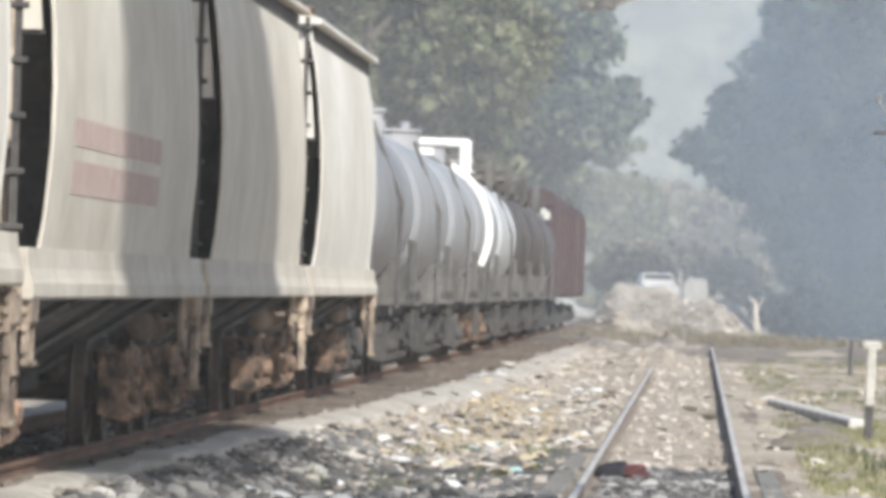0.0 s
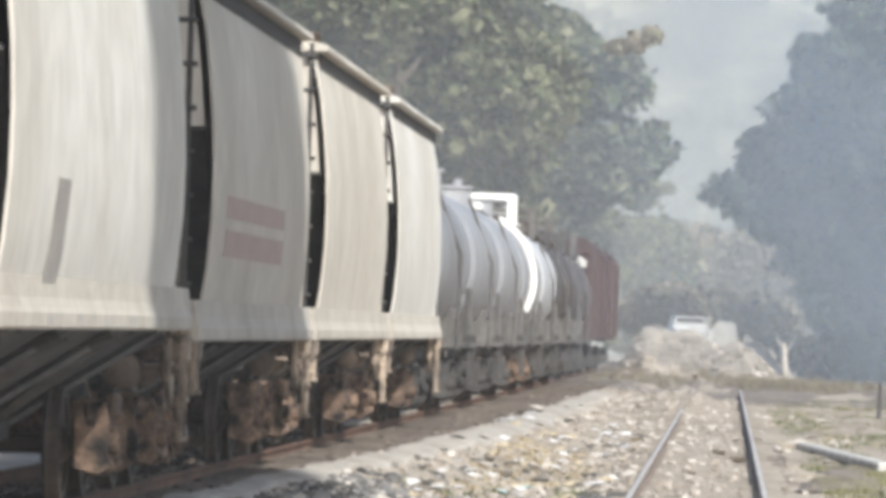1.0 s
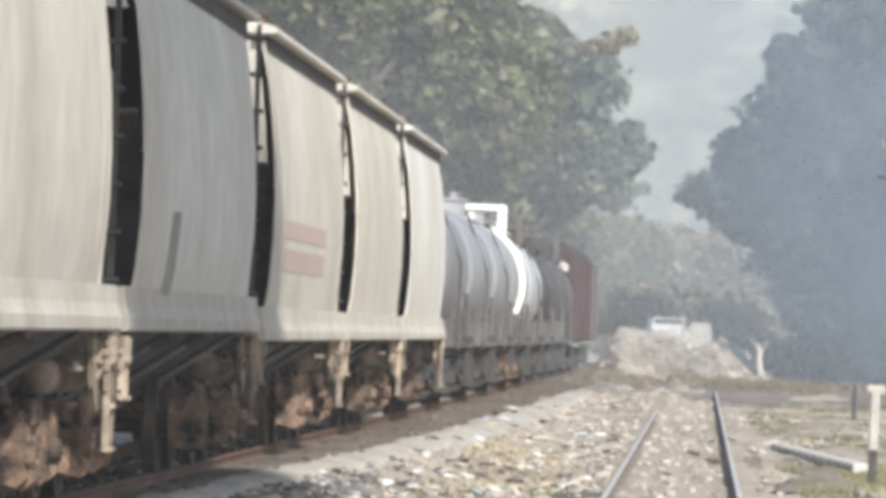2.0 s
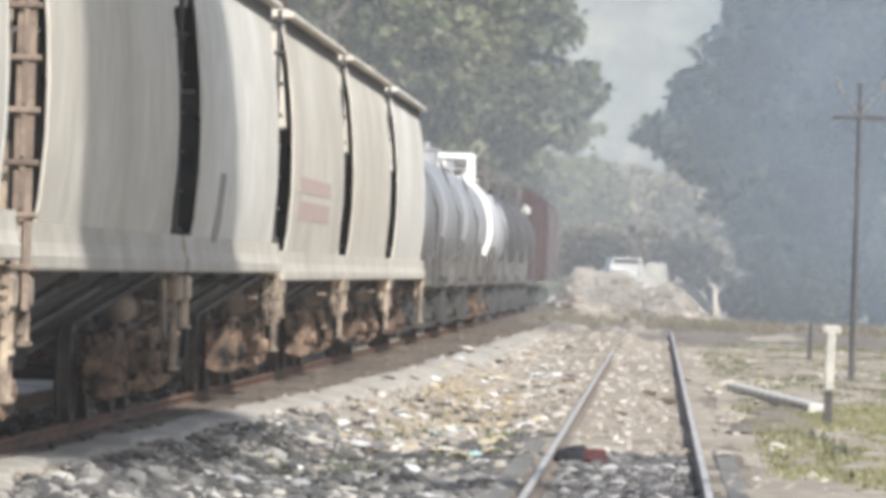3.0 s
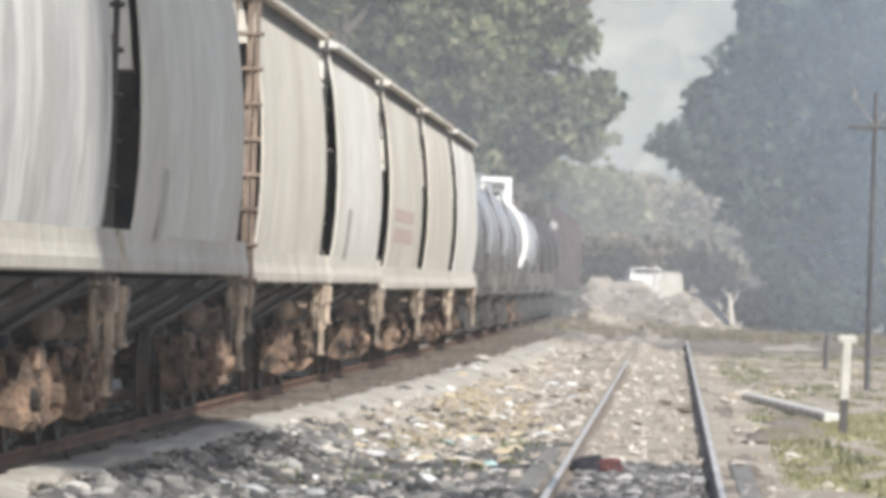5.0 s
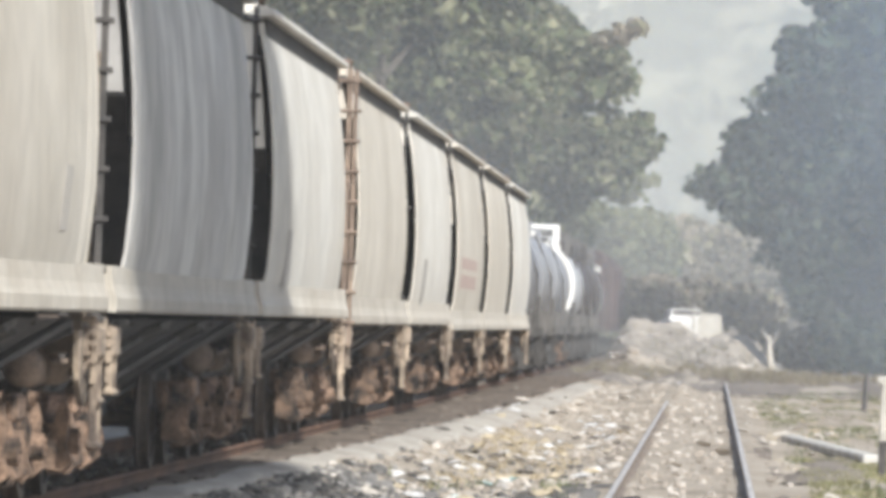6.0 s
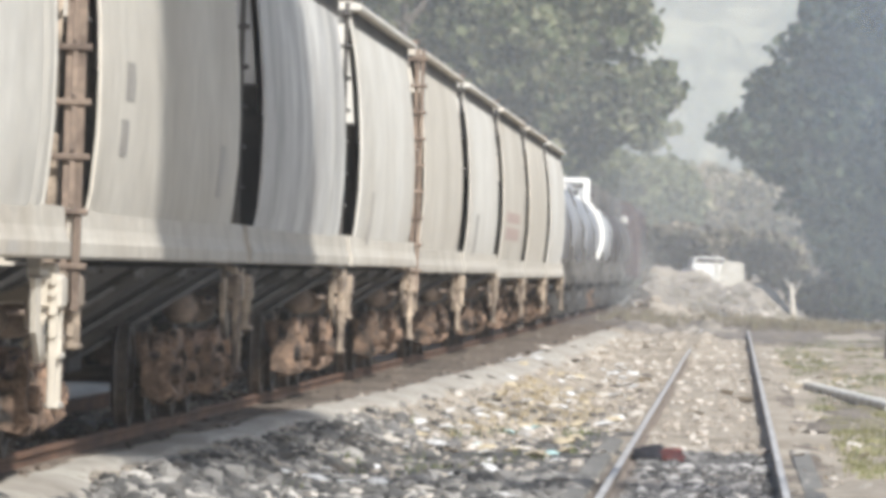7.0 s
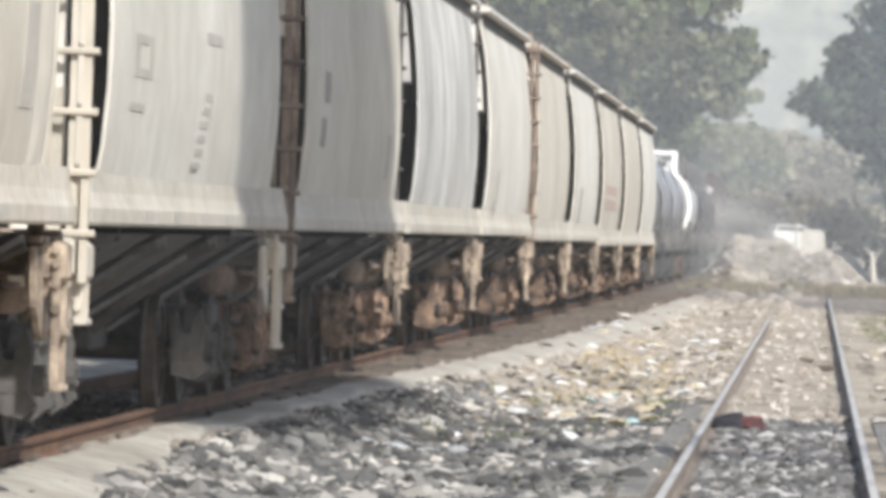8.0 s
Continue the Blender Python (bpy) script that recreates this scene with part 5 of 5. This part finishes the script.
# the dark cedars in the smoke
cedar = [(-7.4, 0, 7.1, 2.0, 2, 1.0), (-6.2, 0, 8.6, 2.2, 2, 1.1), (-5.8, 0.5, 6.2, 2.4, 2, 1.2), (-5.0, 0, 10.3, 2.2, 2, 1.2), (-4.0, 0, 12.0, 2.2, 2, 1.4), (-4.4, 0, 4.6, 2.2, 2, 1.2), (-3.0, 0, 13.8, 2.0, 2, 1.4), (-3.4, 0, 3.0, 2.4, 2, 1.4), (-2.0, 0, 15.6, 2.0, 2, 1.5), (-1.0, 0, 17.4, 1.6, 2, 1.5), (-3.6, 0.5, 7.8, 3.0, 2.6, 1.8), (-2.4, 0, 10.5, 3.0, 2.6, 2.0), (-2.0, 0, 5.4, 3.0, 2.6, 2.0), (-1.6, 0, 1.9, 2.8, 2.4, 1.6), (0, 0, 13.0, 3.2, 2.6, 2.2), (0.5, 0, 9.0, 3.4, 2.8, 2.4), (0.8, 0, 5.5, 3.6, 2.8, 2.4), (1.0, 0, 2.5, 3.6, 2.6, 1.8), (3.5, 0, 11.0, 3.0, 2.6, 2.2), (4.5, 0, 7.5, 3.4, 2.6, 2.4), (4.5, 0, 3.5, 3.4, 2.6, 2.2), (2.0, 0, 15.5, 2.2, 2, 1.6), (0.4, 0, 18.8, 1.2, 1.2, 1.4)]
cedar = [tuple(1.22 * q for q in lobe) for lobe in cedar]
tree(10.2, 321, 25, cedar, 34000, 0.3, LEAF_DARK, 31, "tall dark cedar veiled in blue smoke", trunk_r=0.45)
tree(19.0, 312, 24, lobes_in(rg, 24, 0, 12, 6.5, 5, 9.5, 3.0), 16000, 0.34, LEAF_DARK, 32, "tall dark cedar veiled in blue smoke", trunk_r=0.45)
tree(15.0, 345, 22, lobes_in(rg, 18, 0, 10, 5.0, 4, 7.0, 2.6), 7000, 0.36, LEAF_DARK, 33, "dark cedar behind the others", trunk_r=0.4)
tree(11.7, 311, 8.0, lobes_in(rg, 9, 0, 4.2, 2.4, 1.8, 2.4, 1.1), 4500, 0.22, LEAF, 34, "small green tree behind the pole", trunk_r=0.1)
for bx, by, br in ((-3.2, 345, 1.4), (-0.6, 350, 1.5), (1.8, 342, 1.5), (4.2, 338, 1.6)):
    tree(bx, by, 2.8, lobes_in(rg, 9, 0, 1.4, br, 1.0, 1.0, 0.9), 3000, 0.2, LEAF_BROWN, int(by + bx * 7), "low dry brown bush behind the bank", trunk_r=0.06, category="bush")
for bx, by, br in ((6.9, 312, 1.8), (10.0, 311, 2.2), (13.8, 310, 2.3), (17.5, 312, 2.4)):
    tree(bx, by, 3.4, lobes_in(rg, 9, 0, 1.5, br, 1.2, 1.1, 1.0), 3500, 0.22, LEAF_DARK, int(by * bx), "low dark bush under the cedars", trunk_r=0.08, category="bush")
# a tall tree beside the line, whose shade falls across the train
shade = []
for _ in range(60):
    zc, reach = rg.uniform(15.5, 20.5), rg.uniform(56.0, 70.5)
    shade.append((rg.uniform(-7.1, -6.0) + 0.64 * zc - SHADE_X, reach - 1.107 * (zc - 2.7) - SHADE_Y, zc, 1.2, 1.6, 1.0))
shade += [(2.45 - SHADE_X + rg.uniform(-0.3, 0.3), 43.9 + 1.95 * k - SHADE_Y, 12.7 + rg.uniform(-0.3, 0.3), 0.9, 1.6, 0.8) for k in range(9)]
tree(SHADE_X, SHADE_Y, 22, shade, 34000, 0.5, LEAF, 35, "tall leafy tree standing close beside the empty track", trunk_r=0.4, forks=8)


def tufts(name, count, area, height, material, seed, label, dens=None):
    rng = np.random.RandomState(seed)
    vs, fs = [], []
    k = 0
    for _ in range(count):
        x, y = rng.uniform(area[0], area[1]), rng.uniform(area[2], area[3])
        if dens is not None and noise.noise((x * 0.5, y * 0.09, seed)) + 0.6 * noise.noise((x * 2.1, y * 0.35, seed)) < dens:
            continue
        z = land(x, y) - 0.02
        for _ in range(5):
            a, h, w = rng.uniform(0, 6.28), height * rng.uniform(0.5, 1.3), 0.02
            dx, dy = math.cos(a), math.sin(a)
            px, py = x + rng.normal(0, 0.06), y + rng.normal(0, 0.06)
            vs += [(px - dy * w, py + dx * w, z), (px + dy * w, py - dx * w, z), (px + dx * h * 0.5, py + dy * h * 0.5, z + h)]
            fs.append((k, k + 1, k + 2))
            k += 3
    return tagged(heap(name, vs, fs, material), label, "grass", kind="stuff")


tufts("grass", 16000, (1.3, 6.6, 54, 112), 0.07, GRASS, 41, "short yellow-green grass on the verge", 0.0)
tufts("grass", 2600, (1.9, 6.0, 64, 96), 0.13, LEAF, 47, "darker green weeds in the verge grass", 0.18)
tufts("grass", 6000, (1.2, 8.5, 106, 220), 0.07, LEAF_PALE, 46, "thin grey-green grass on the dusty verge", -0.05)
tufts("grass", 1200, (0.9, 7.0, 68, 220), 0.08, DRYGRASS, 42, "dry straw-coloured grass on the verge", 0.0)
tufts("dry_grass", 600, (-3.4, -1.9, 82, 114), 0.08, DRYGRASS, 43, "patch of flattened yellow straw between the tracks", 0.05)
tufts("weeds", 260, (-3.8, -1.5, 54, 84), 0.13, LEAF_PALE, 44, "sparse grey-green weeds in the ballast", 0.2)
tufts("scrub", 900, (-4.2, 2.6, 258, 300), 0.28, LEAF_BROWN, 48, "dry brown scrub clinging to the far bank", 0.0)
tufts("scrub", 5000, (-4.5, 16, 226, 258), 0.3, LEAF_BROWN, 45, "low dark scrub beyond the crossing", -0.1)


def hills():
    """A wooded hillside that closes the view."""
    xs = [-900 + 40 * i for i in range(46)]
    ys = [700 + 40 * i for i in range(36)]
    verts = []
    for y in ys:
        for x in xs:
            k = smooth_step(720, 1900, y)
            verts.append((x, y, -3 + k * (230 + 50 * noise.noise((x * 0.0022, y * 0.002, 5))) + k * 22 * noise.noise((x * 0.012, y * 0.012, 2))))
    w = len(xs)
    faces = [(j * w + i, j * w + i + 1, (j + 1) * w + i + 1, (j + 1) * w + i) for j in range(len(ys) - 1) for i in range(w - 1)]
    mt = surf("wooded_hillside", (0.3, 0.28, 0.2), (0.2, 0.19, 0.12), 0.012, 0.95, fine=0.5, spec=0.05)
    ob = heap("hillside", verts, faces, mt)
    ob.data.shade_smooth()
    tagged(ob, "wooded hillside closing the valley in the haze", "hill", kind="structure")
    rng = np.random.RandomState(77)
    lobes = []
    for _ in range(600):
        y = rng.uniform(820, 1500)
        x = rng.uniform(-0.075, 0.075) * y + rng.normal(0, 6)
        k = smooth_step(720, 1900, y)
        z = -3 + k * (230 + 50 * noise.noise((x * 0.0022, y * 0.002, 5))) + k * 22 * noise.noise((x * 0.012, y * 0.012, 2))
        r = rng.uniform(2.5, 5.5)
        lobes.append((x, y, z + r * 0.5, r * 1.2, r * 1.2, r))
    v, f = sprays(lobes, 40000, 1.1, rng)
    tagged(heap("woods", v.tolist(), f.tolist(), LEAF_DARK), "scattered far trees on the hillside", "trees", kind="stuff")


hills()

# ---- what moves ----
def car_pose(s, length):
    """The pose of a car whose rear coupler is at s on the track."""
    a, b = s + 2.3, s + length - 2.3
    xa, xb = track_x(a), track_x(b)
    turn = math.degrees(math.atan2(-(xb - xa), b - a))
    return Matrix.Translation((xa, a, ZT)) @ pose(0, 0, 0, 0, 0, turn) @ Matrix.Translation((0, -2.3, 0))


def motions():
    for car, s0, length in TRAIN:
        bends = s0 + length + SPEED * 8 > BEND - 5
        times = [0.5 * k for k in range(17)] if bends else [0, 8]
        walk(car, [(t, car_pose(s0 + SPEED * t, length)) for t in times])
    # wheels roll with the train
    roll = math.degrees(SPEED / WHEEL_R)
    rows_for = {}
    for d in (-0.9, 0.9):
        rows_for[d] = [(k / 30, pose(0, d, WHEEL_R, -roll * k / 30)) for k in range(0, 241)]
    for car, w, d in WHEELSETS:
        walk(w, rows_for[d])
    for ob, rows in DRIFT:
        walk(ob, rows)


motions()
